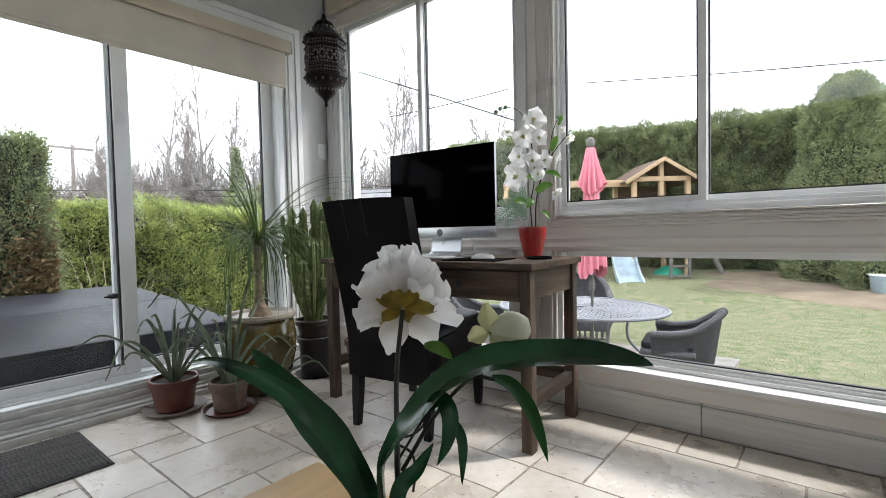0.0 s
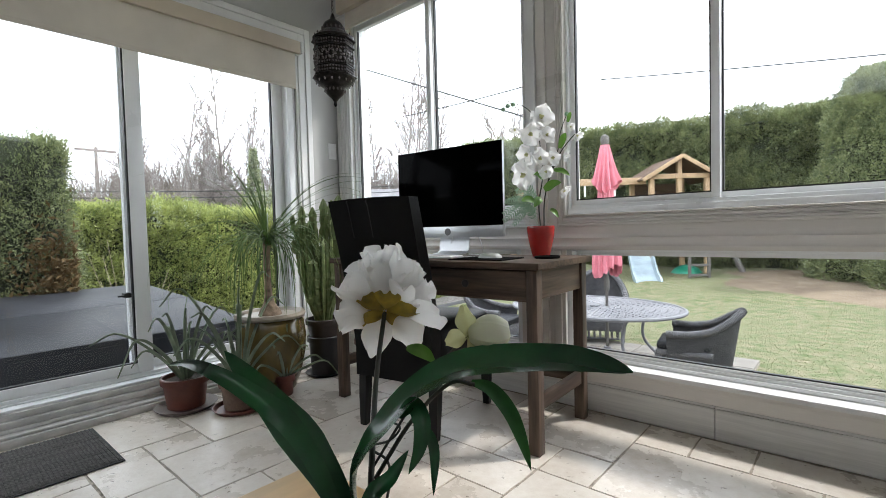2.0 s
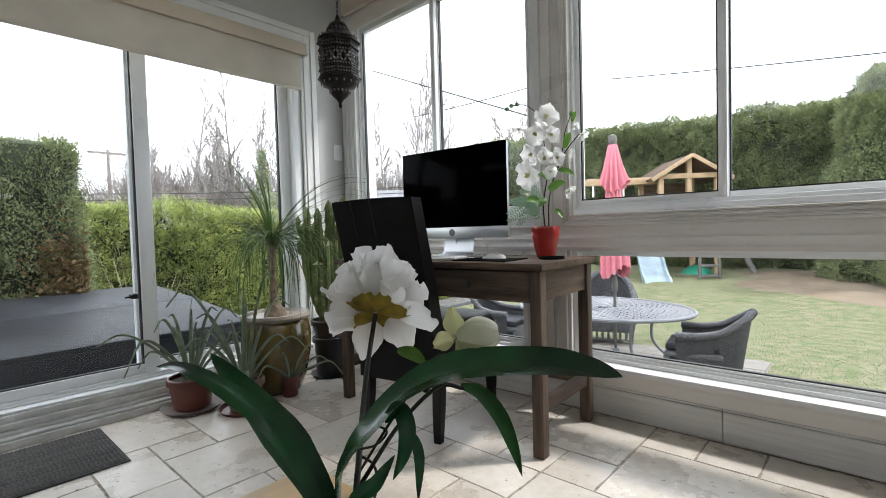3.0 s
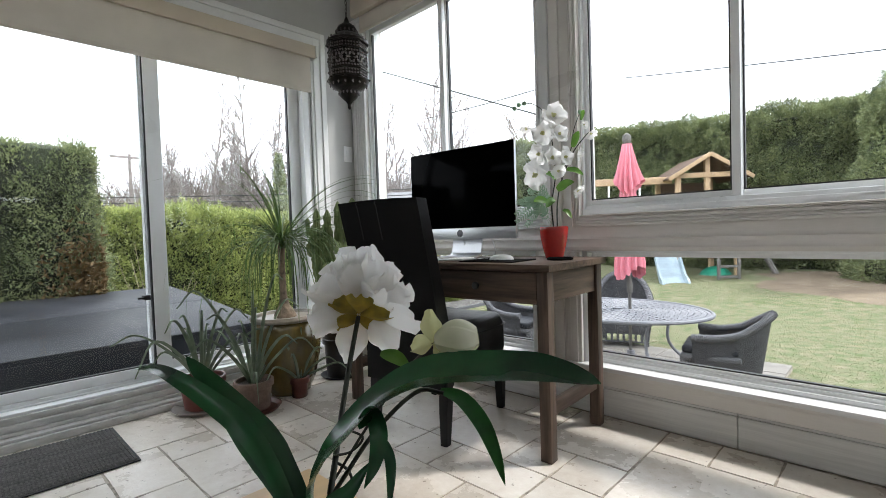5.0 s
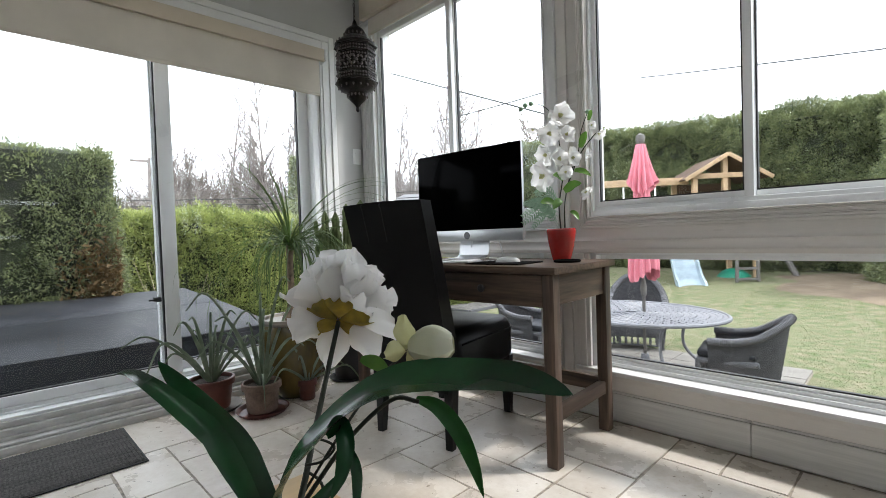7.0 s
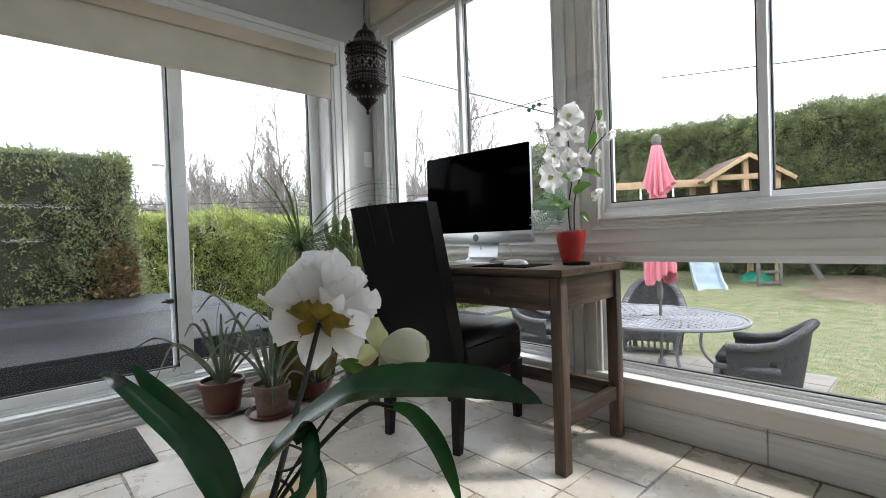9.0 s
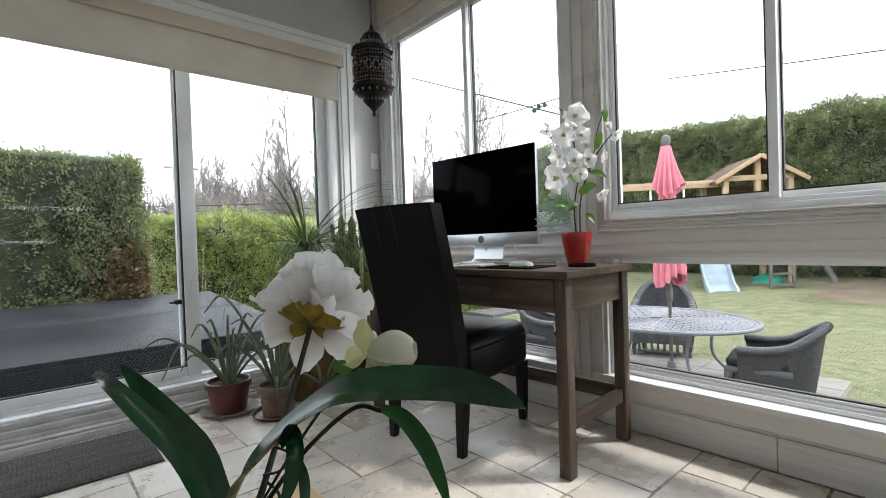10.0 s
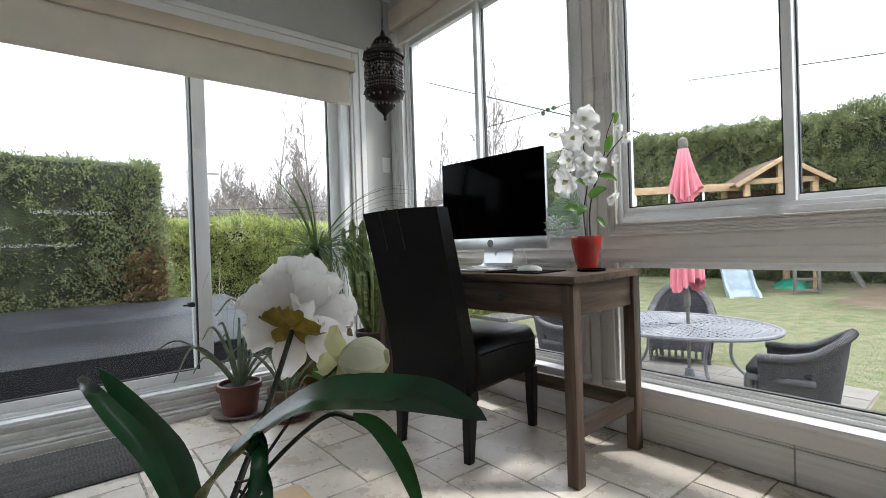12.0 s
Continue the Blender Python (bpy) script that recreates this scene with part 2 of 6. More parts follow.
M_PVC = mat("white_vinyl", (0.86, 0.87, 0.88), 0.3, vary=0.03, scale=5, bump=0.02)
M_GASKET = mat("black_gasket", (0.02, 0.02, 0.022), 0.5)
M_GLASS = glassmat("window_glass")
M_BLIND = mat("linen_blind", (0.66, 0.60, 0.52), 0.8, vary=0.06, scale=5, bump=0.3, fine=500)
M_BLIND_TOP = mat("tan_valance", (0.58, 0.50, 0.40), 0.75, vary=0.06, scale=5, bump=0.3, fine=500)
M_TILE = stonemat("travertine")
M_GROUT = mat("grout", (0.36, 0.315, 0.26), 0.9, vary=0.35, scale=30, bump=0.5, fine=200)
M_WOOD = mat("grey_brown_wood", (0.135, 0.093, 0.070), 0.5, vary=0.3, scale=34, bump=0.3, fine=110, spec=0.22, stretch=(0.07, 1, 1), color2=(0.036, 0.025, 0.019))
M_WOODV = mat("grey_brown_wood_upright", (0.135, 0.093, 0.070), 0.5, vary=0.3, scale=34, bump=0.3, fine=110, spec=0.22, stretch=(1, 1, 0.07), color2=(0.036, 0.025, 0.019))
M_WOODY = mat("grey_brown_wood_deep", (0.135, 0.093, 0.070), 0.5, vary=0.3, scale=34, bump=0.3, fine=110, spec=0.22, stretch=(1, 0.07, 1), color2=(0.036, 0.025, 0.019))
M_LEATHER = mat("black_leather", (0.0045, 0.0042, 0.0042), 0.36, vary=0.3, scale=9, bump=0.35, fine=160, spec=0.13)
M_BLACKWOOD = mat("black_wood", (0.006, 0.0055, 0.005), 0.4, vary=0.3, scale=12, bump=0.1, spec=0.25)
M_SCREEN = mat("black_screen_glass", (0.0008, 0.0008, 0.001), 0.10, vary=0.0, bump=0.0, spec=0.012)
M_ALU = mat("aluminium", (0.62, 0.63, 0.65), 0.35, 0.85, vary=0.03, bump=0.02)
M_DARKGREY = mat("dark_grey_plastic", (0.10, 0.10, 0.11), 0.16, vary=0.1)
M_BLACK = mat("matte_black", (0.012, 0.012, 0.013), 0.6, vary=0.2, bump=0.2, fine=300)
M_RUBBER = mat("black_rubber", (0.004, 0.004, 0.004), 0.9, vary=0.2, bump=0.1, fine=300, spec=0.05)
M_WHITEPL = mat("white_plastic", (0.80, 0.80, 0.80), 0.3, vary=0.02, bump=0.0)
M_RED = mat("red_glaze", (0.42, 0.022, 0.018), 0.22, vary=0.15, scale=9, bump=0.05, coat=0.4)
M_TERRA = mat("terracotta", (0.125, 0.036, 0.024), 0.42, vary=0.3, scale=10, bump=0.2, fine=140)
M_CLAY = mat("aged_clay", (0.17, 0.115, 0.085), 0.8, vary=0.35, scale=14, bump=0.4, fine=120)
M_SAUCER = mat("grey_saucer", (0.22, 0.19, 0.17), 0.5, vary=0.2)
M_GLAZE = mat("olive_glaze", (0.15, 0.105, 0.025), 0.22, vary=0.4, scale=6, bump=0.08, fine=40, color2=(0.04, 0.032, 0.012), coat=0.5, stretch=(1, 1, 0.4))
M_RIM = mat("glazed_rim", (0.30, 0.26, 0.21), 0.4, vary=0.2, scale=12)
M_POTBLACK = mat("black_pot_plastic", (0.012, 0.012, 0.014), 0.4, vary=0.2)
M_BROWNPOT = mat("dark_brown_pot", (0.035, 0.024, 0.020), 0.45, vary=0.2, scale=10)
M_SOIL = mat("potting_soil", (0.035, 0.024, 0.016), 0.95, vary=0.4, scale=40, bump=0.8, fine=150, bump_d=0.01)
M_BARK = mat("pale_bark", (0.24, 0.18, 0.13), 0.85, vary=0.4, scale=25, bump=0.7, fine=90, bump_d=0.006)
M_BAREBARK = mat("bare_tree_bark", (0.31, 0.275, 0.26), 0.9, vary=0.25, scale=5, bump=0.3, fine=30)
M_LANTERN = mat("dark_pierced_metal", (0.025, 0.02, 0.018), 0.35, 0.8, vary=0.4, scale=30, bump=0.6, fine=200)
M_BEAD = mat("clear_glass_bead", (0.15, 0.13, 0.13), 0.08, vary=0.4, scale=60, bump=0.0, spec=0.9)
M_MAT = mat("charcoal_mat", (0.085, 0.081, 0.077), 0.95, vary=0.5, scale=60, bump=1.0, fine=260, bump_d=0.006)
M_PINE = mat("pale_pine", (0.62, 0.42, 0.21), 0.4, vary=0.15, scale=9, bump=0.1, fine=60, stretch=(1, 0.12, 1))
M_PETAL = leafmat("white_petal", (0.95, 0.945, 0.935), (0.88, 0.87, 0.86), 0.5, 0.66, 14, island=False)
M_PETALG = leafmat("greenish_petal", (0.70, 0.70, 0.44), (0.52, 0.52, 0.24), 0.5, 0.45, 20, island=False)
M_BUD = leafmat("cream_bud", (0.80, 0.79, 0.66), (0.66, 0.68, 0.42), 0.45, 0.3, 16, island=False)
M_CALYX = leafmat("amber_calyx", (0.46, 0.34, 0.05), (0.20, 0.17, 0.035), 0.5, 0.4, 60, island=False)
M_LEAFDK = leafmat("glossy_dark_leaf", (0.020, 0.112, 0.036), (0.005, 0.038, 0.015), 0.24, 0.08, 12, island=False)
M_LEAFMID = leafmat("mid_green_leaf", (0.036, 0.185, 0.034), (0.014, 0.095, 0.018), 0.30, 0.3, 18, island=False)
M_LEAFBR = leafmat("bright_leaf", (0.18, 0.36, 0.06), (0.07, 0.18, 0.03), 0.4, 0.35, 20)
M_FERN = leafmat("pale_fern", (0.40, 0.54, 0.40), (0.22, 0.38, 0.25), 0.5, 0.3, 20)
M_ALOE = leafmat("grey_green_aloe", (0.30, 0.36, 0.25), (0.07, 0.11, 0.065), 0.42, 0.1, 14)
M_PONY = leafmat("palm_blade", (0.15, 0.24, 0.065), (0.035, 0.075, 0.02), 0.4, 0.2, 9)
M_CACTUS = leafmat("cactus_skin", (0.27, 0.32, 0.14), (0.07, 0.11, 0.035), 0.5, 0.05, 18)
M_STEM = mat("dark_stem", (0.020, 0.022, 0.012), 0.6, vary=0.3, scale=40)
M_GRASS = mat("lawn_soil", (0.080, 0.122, 0.038), 0.95, vary=0.35, scale=6.0, bump=1.0, fine=44, detail=10.0, color2=(0.25, 0.215, 0.145), coords="Object", bump_d=0.02)
M_BLADE = leafmat("grass_blade", (0.235, 0.245, 0.130), (0.155, 0.180, 0.080), 0.8, 0.5, 3.4)
M_PATIO = mat("patio_slab", (0.21, 0.195, 0.175), 0.8, vary=0.2, scale=5, bump=0.3, fine=60)
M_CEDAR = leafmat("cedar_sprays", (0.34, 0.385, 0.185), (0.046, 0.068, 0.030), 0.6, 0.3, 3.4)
# brighter copy of M_CEDAR: sunlight on the low hedge put into its greens
M_CEDARLT = leafmat("cedar_sprays_sun_toned", (0.50, 0.55, 0.19), (0.10, 0.14, 0.04), 0.6, 0.4, 4.5)
# near-black fill for the cores: the shade between sprays as colour
M_CEDARIN = mat("cedar_core_shade", (0.022, 0.030, 0.012), 0.95, vary=0.5, scale=4, bump=0.5)
M_COVER = mat("grey_vinyl_cover", (0.028, 0.030, 0.036), 0.5, vary=0.25, scale=2.5, bump=0.25, fine=60, spec=0.2)
M_DECK = mat("dark_deck", (0.028, 0.028, 0.030), 0.6, vary=0.2, scale=6, bump=0.2, spec=0.2)
M_WICKER = mat("dark_wicker", (0.105, 0.105, 0.115), 0.6, vary=0.3, scale=30, bump=0.9, fine=110, bump_d=0.01)
M_IRON = mat("grey_cast_aluminium", (0.19, 0.195, 0.215), 0.5, 0.0, vary=0.2, scale=15)
M_PINK = mat("pink_canvas", (0.74, 0.25, 0.31), 0.8, vary=0.15, scale=6, bump=0.3, fine=300)
M_CEDARWOOD = mat("cedar_lumber", (0.48, 0.33, 0.20), 0.7, vary=0.2, scale=8, bump=0.2, fine=50)
M_DARKWOOD = mat("brown_boards", (0.11, 0.065, 0.042), 0.7, vary=0.3, scale=6, bump=0.3, stretch=(0.2, 1, 2))
M_SLIDE = mat("pale_blue_plastic", (0.33, 0.41, 0.46), 0.4, vary=0.2, scale=4)
M_GREENPL = mat("green_plastic", (0.02, 0.24, 0.15), 0.4, vary=0.1)
M_GREYPOST = mat("weathered_post", (0.15, 0.14, 0.13), 0.8, vary=0.25, scale=9)
M_SOILOUT = mat("bare_soil", (0.23, 0.18, 0.125), 0.95, vary=0.35, scale=2.2, bump=0.7, fine=26, bump_d=0.03, color2=(0.13, 0.095, 0.065))
M_SIDING = mat("pale_siding", (0.55, 0.56, 0.58), 0.7, vary=0.05)
M_ROOF = mat("grey_shingle", (0.20, 0.20, 0.21), 0.9, vary=0.2, scale=3)
M_FARWOOD = leafmat("far_twigs", (0.20, 0.17, 0.15), (0.12, 0.10, 0.09), 0.9, 0.2, 0.6)
M_BROWNED = leafmat("browned_cedar", (0.22, 0.14, 0.06), (0.09, 0.065, 0.03), 0.8, 0.25, 3.0)
M_STRAW = mat("dry_stalk", (0.42, 0.36, 0.26), 0.8, vary=0.2, scale=20)
M_WIRE = mat("wire", (0.06, 0.06, 0.065), 0.6)

# ---- the room: x -2.9 .. 2.4, y -2.6 .. 2.24, ceiling 2.76 ----
XW, YN, XE, YS, CEIL, GROUND = -2.90, 2.24, 2.40, -2.60, 2.76, -0.83
T = 0.16


def wall_with(axis, face, out, u0, u1, z0, z1, holes):
    """A wall slab along one axis with openings through it."""
    bm = bmesh.new()
    us = sorted({u0, u1, *[h[0] for h in holes], *[h[1] for h in holes]})
    zs = sorted({z0, z1, *[h[2] for h in holes], *[h[3] for h in holes]})
    lo, hi = min(face, face + out), max(face, face + out)
    for a, b in zip(us, us[1:]):
        run = None
        for c, d in zip(zs, zs[1:]):
            solid = not any(h[0] <= (a + b) / 2 <= h[1] and h[2] <= (c + d) / 2 <= h[3] for h in holes)
            if solid:
                run = (run[0], d) if run else (c, d)
            if run and (not solid or d == zs[-1]):
                q = (a, b, lo, hi, *run) if axis == "x" else (lo, hi, a, b, *run)
                bx(bm, *q)
                run = None
    bmesh.ops.remove_doubles(bm, verts=bm.verts, dist=1e-5)
    return bm


W1 = (-2.745, -1.295, 0.965, 2.44)
W2 = (-2.745, -1.33, 0.235, 0.815)
W3 = (-1.062, 0.42, 0.965, 2.44)
W4 = (-1.075, 0.42, 0.235, 0.815)
W5 = (0.65, 2.15, 0.965, 2.44)
W6 = (0.65, 2.15, 0.235, 0.815)
DOOR = (-0.86, 1.87, 0.14, 2.22)
structure("wall_north", wall_with("x", YN, T, XW - T, XE + T, -0.1, CEIL, [W1, W2, W3, W4, W5, W6]), M_TRIM_SHADE, "off-white window wall with panelled trim, paint toned for shade")
structure("wall_west", wall_with("y", XW, -T, YS, YN, -0.1, CEIL, [DOOR]), M_WALL, "soft grey painted wall round the sliding door")
# low slits give streaks in the door glass; the top slot only adds skylight
structure("wall_east", wall_with("y", XE, T, YS, YN, -0.1, CEIL, [(-1.3, -0.25, 1.27, 1.35), (-0.05, 0.9, 1.50, 1.57), (-0.9, 0.5, 1.05, 1.10), (-2.3, 1.9, 2.40, 2.66)]), M_WALL, "soft grey painted wall with slatted window openings and an added high light slot")
# unseen back wall; its high slot is added to let in more skylight
structure("wall_south", wall_with("x", YS, -T, XW - T, XE + T, -0.1, CEIL, [(-2.6, 2.1, 2.34, 2.66)]), M_CEIL, "plain off-white wall with an added high light slot")
structure("ceiling", box(XW - T, XE + T, YS - T, YN + T, CEIL, CEIL + 0.1), M_CEIL, "plain off-white painted ceiling")
floor = structure("floor", box(XW - T, XE + T, YS - T, YN + T, -0.1, -0.0032), M_GROUT, "travertine stone tile floor with dark joints")


structure("wall_corner", boxes([(XW, -2.778, YN - 0.004, YN, 0.142, CEIL), (-2.778, XE, YN - 0.004, YN, 2.52, CEIL)]), M_WALL, "soft grey painted corner strip beside the window")


# ---- windows ----
def window(name, label, x0, x1, z0, z1, sliding=True, mull=None):
    w = thing(name, ((x0 + x1) / 2, YN + 0.08, z0), label, "window")
    w["kind"] = "structure"
    cx, cy, cz = (x0 + x1) / 2, YN + 0.08, z0

    def L(a):
        return (a[0] - cx, a[1] - cx, a[2] - cy, a[3] - cy, a[4] - cz, a[5] - cz)

    f, fb = (0.014, 0.046) if sliding else (0.035, 0.035)
    y0, y1 = YN + 0.012, YN + 0.13
    part("window_frame", boxes([L(a) for a in ((x0, x0 + f, y0, y1, z0, z1), (x1 - f, x1, y0, y1, z0, z1), (x0 + f, x1 - f, y0 + (0.012 if sliding else 0.04), y1, z0, z0 + fb), (x0 + f, x1 - f, y0 + (-0.006 if sliding else 0.03), y0 + (0.012 if sliding else 0.04), z0, z0 + fb * 0.6), (x0 + f, x1 - f, y0, y1, z1 - 0.035, z1))], 0.004), M_PVC, w)
    if sliding:
        # the inner sash slides in front of the outer one
        m = mull if mull is not None else (x0 + x1) / 2
        spans = [(x0 + f, m, YN + 0.030, YN + 0.060, 0.025, 0.033), (m - 0.045, x1 - f, YN + 0.070, YN + 0.100, 0.045, 0.025)]
    else:
        spans = [(x0 + f, x1 - f, YN + 0.06, YN + 0.09, 0.022, 0.022)]
    for a, b, c, d, sl_, sr_ in spans:
        lo, hi, st = z0 + fb, z1 - 0.035, 0.040 if sliding else 0.022
        zb = lo + st * 0.6
        sash = part("sash", boxes([L(q) for q in ((a, a + sl_, c, d, lo, hi), (b - sr_, b, c, d, lo, hi), (a + sl_, b - sr_, c, d, lo, zb), (a + sl_, b - sr_, c, d, hi - st, hi))], 0.003), M_PVC, w)
        g = 0.006
        part("gasket", boxes([L(q) for q in ((a + sl_, a + sl_ + g, c + 0.006, d - 0.006, zb, hi - st), (b - sr_ - g, b - sr_, c + 0.006, d - 0.006, zb, hi - st), (a + sl_ + g, b - sr_ - g, c + 0.006, d - 0.006, zb, zb + g))]), M_GASKET, sash)
        p = part("pane", box(*L((a + sl_, b - sr_, (c + d) / 2 - 0.002, (c + d) / 2 + 0.002, zb, hi - st))), M_GLASS, sash)
        p.visible_shadow = False
    return w


window("window_1", "white vinyl sliding window behind the desk", *W1, mull=-1.990)
window("window_2", "low fixed white window under the desk", *W2, sliding=False)
window_3 = window("window_3", "white vinyl sliding window over the garden", *W3, mull=-0.388)
window("window_4", "low fixed white picture window at knee height", *W4, sliding=False)
window("window_5", "white vinyl sliding window further along", *W5)
window("window_6", "low fixed white window further along", *W6, sliding=False)


def casing(name, label, x0, x1, z0, z1, wl=0.075, wr=0.075, wid=0.058, y=YN):
    """Moulded frame round an opening: a flat board, an inner bead, a raised back band."""
    bm = bmesh.new()

    def ring(i0, i1, depth):
        # a band of the frame between two shares of its width
        bx(bm, x0 - wl * i1, x0 - wl * i0, y - depth, y, z0 - wid * i1, z1 + wid * i1, bevel=0.0025, seg=1)
        bx(bm, x1 + wr * i0, x1 + wr * i1, y - depth, y, z0 - wid * i1, z1 + wid * i1, bevel=0.0025, seg=1)
        bx(bm, x0 - wl * i0, x1 + wr * i0, y - depth, y, z1 + wid * i0, z1 + wid * i1, bevel=0.0025, seg=1)
        bx(bm, x0 - wl * i0, x1 + wr * i0, y - depth, y, z0 - wid * i1, z0 - wid * i0, bevel=0.0025, seg=1)

    for i0, i1, depth in ((0.0, 0.14, 0.020), (0.14, 0.26, 0.010), (0.26, 0.50, 0.014), (0.50, 0.60, 0.018), (0.60, 0.78, 0.023), (0.78, 1.0, 0.028)):
        ring(i0, i1, depth)
    return structure(name, bm, M_TRIM_SHADE if x0 > -2.5 else M_TRIM, label)


def moulding(x0, x1, y, profile):
    """A moulded strip along x: depth and height pairs swept from end to end."""
    bm = bmesh.new()
    ends = [[bm.verts.new((x, y - d, z)) for d, z in profile] for x in (x0, x1)]
    n = len(profile)
    for i in range(n):
        bm.faces.new((ends[0][i], ends[0][(i + 1) % n], ends[1][(i + 1) % n], ends[1][i]))
    bm.faces.new(ends[0])
    bm.faces.new(ends[1][::-1])
    bmesh.ops.recalc_face_normals(bm, faces=bm.faces)
    return bm


for k, (a, b) in enumerate(((W1, W2), (W3, W4), (W5, W6))):
    x0, x1 = a[0], a[1]
    casing("trim_upper_%d" % (k + 1), "moulded off-white casing round a window", x0, x1, a[2], a[3], *((0.145, 0.078), (0.042, 0.075), (0.075, 0.075))[k])
    xl = b[0]
    # moulded band between the two windows
    bm = moulding(x0 - 0.075, x1 + 0.075, YN, ((0.0, 0.790), (0.026, 0.790), (0.028, 0.793), (0.028, 0.808), (0.022, 0.814), (0.019, 0.822), (0.0185, 0.840), (0.021, 0.844), (0.021, 0.849), (0.014, 0.853),
                                                     (0.009, 0.860), (0.0075, 0.870), (0.0075, 0.9095), (0.0, 0.9095)))
    structure("trim_band_%d" % (k + 1), bm, M_TRIM_SHADE, "moulded off-white band between two windows")
    bm = bmesh.new()
    bx(bm, x0 - 0.075, x1 + 0.075, YN - 0.040, YN + 0.042, 0.216, 0.2375, bevel=0.004, seg=2)
    structure("sill_board_%d" % (k + 1), bm, M_TRIM, "white sill board of a low window")
    bm = moulding(x0 - 0.075, x1 + 0.075, YN, ((0.0, 0.1425), (0.017, 0.1425), (0.017, 0.150), (0.020, 0.156), (0.020, 0.196), (0.023, 0.200), (0.029, 0.206), (0.031, 0.2155), (0.0, 0.2155)))
    for q in ((x0 - 0.075, x0), (x1, x1 + 0.075)):
        bx(bm, *q, YN - 0.02, YN, 0.237, 0.7895, bevel=0.003, seg=1)
        bx(bm, q[0] + 0.02, q[1] - 0.02, YN - 0.028, YN, 0.237, 0.7895, bevel=0.003, seg=1)
    structure("sill_%d" % (k + 1), bm, M_TRIM_SHADE, "white moulded sill and side casing of a low window")
for a, b in ((-1.214, -1.162), (0.52, 0.55)):
    structure("trim_post_%d" % (1 if a < 0 else 2), box(a, b, YN - 0.016, YN, 0.13, CEIL, bevel=0.003), M_TRIM_SHADE, "flat off-white strip on the pier between windows")
bm = bmesh.new()
for a, b in ((XW, -1.602), (-1.6, -0.402), (-0.4, 1.0), (1.002, XE)):
    bx(bm, a, b, YN - 0.022, YN, 0, 0.130, bevel=0.003, seg=1)
    bx(bm, a, b, YN - 0.016, YN, 0.130, 0.142, bevel=0.003, seg=1)
structure("baseboard_north", bm, M_BASE, "white-washed wooden baseboard with a butt joint")

# ---- sliding glass door in the west wall ----
y0, y1, z0, z1 = DOOR
door = thing("door_1", (XW - 0.08, (y0 + y1) / 2, z0), "white vinyl sliding glass patio door, closed", "door")
door["kind"] = "structure"
ox, oy, oz = XW - 0.08, (y0 + y1) / 2, z0


def D(*a):
    return (a[0] - ox, a[1] - ox, a[2] - oy, a[3] - oy, a[4] - oz, a[5] - oz)


part("door_frame", boxes([D(XW - 0.15, XW - 0.004, y0, y0 + 0.06, z0, z1), D(XW - 0.15, XW - 0.004, y1 - 0.06, y1, z0, z1), D(XW - 0.15, XW - 0.004, y0 + 0.06, y1 - 0.06, z1 - 0.05, z1),
                          D(XW - 0.15, XW + 0.004, y0 + 0.06, y1 - 0.06, z0 - 0.003, z0 + 0.03)], 0.004), M_PVC, door)
for a, b, c in ((y0 + 0.06, 0.925, XW - 0.055), (0.835, y1 - 0.06, XW - 0.115)):
    st = 0.075
    lo, hi = z0 + 0.03, z1 - 0.05
    leaf = part("door_panel", boxes([D(c, c + 0.045, a, a + st, lo, hi), D(c, c + 0.045, b - st, b, lo, hi), D(c, c + 0.045, a + st, b - st, lo, lo + 0.05), D(c, c + 0.045, a + st, b - st, hi - 0.07, hi)], 0.004), M_PVC, door)
    part("gasket", boxes([D(c + 0.012, c + 0.034, b - st - 0.008, b - st, lo + 0.05, hi - 0.07), D(c + 0.012, c + 0.034, a + st, b - st - 0.008, lo + 0.05, lo + 0.057)]), M_GASKET, leaf)
    p = part("pane", box(*D(c + 0.02, c + 0.024, a + st, b - st, lo + 0.05, hi - 0.07)), M_GLASS, leaf)
    p.visible_shadow = False
part("catch", boxes([D(XW - 0.058, XW - 0.003, 0.800, 0.832, 0.585, 0.610), D(XW - 0.012, XW - 0.002, 0.770, 0.800, 0.592, 0.602)], 0.003), M_BLACK, door, "small black catch on the door stile")
bm = bmesh.new()
for x, za, zb in ((XW + 0.160, -0.008, 0.034), (XW + 0.148, 0.034, 0.050), (XW + 0.118, 0.050, 0.068), (XW + 0.108, 0.068, 0.100), (XW + 0.090, 0.100, 0.132)):
    bx(bm, XW - 0.0, x, y0 - 0.14, y1 + 0.12, za, zb, bevel=0.006)
structure("threshold", bm, M_BASE, "stepped white-washed wooden threshold of the patio door")
structure("threshold_track", boxes([(XW, XW + 0.078, y0 - 0.02, y1 + 0.02, 0.132, 0.146), (XW + 0.012, XW + 0.022, y0, y1, 0.146, 0.156)], 0.003), M_PVC, "white vinyl sill track of the patio door")
bm = bmesh.new()
for w0, w1, d in ((0, 0.11, 0.018), (0.018, 0.11, 0.026), (0.07, 0.11, 0.036)):
    for q in ((y1 + w0, y1 + w1, 0.138, z1 + w1), (y0 - w1, y0 - w0, 0.138, z1 + w1)):
        bx(bm, XW, XW + d, q[0], q[1], q[2], q[3], bevel=0.003, seg=1)
    bx(bm, XW, XW + d, y0 - w0, y1 + w0, z1 + w0, z1 + w1, bevel=0.003, seg=1)
structure("trim_door", bm, M_TRIM, "wide moulded white casing round the patio door")

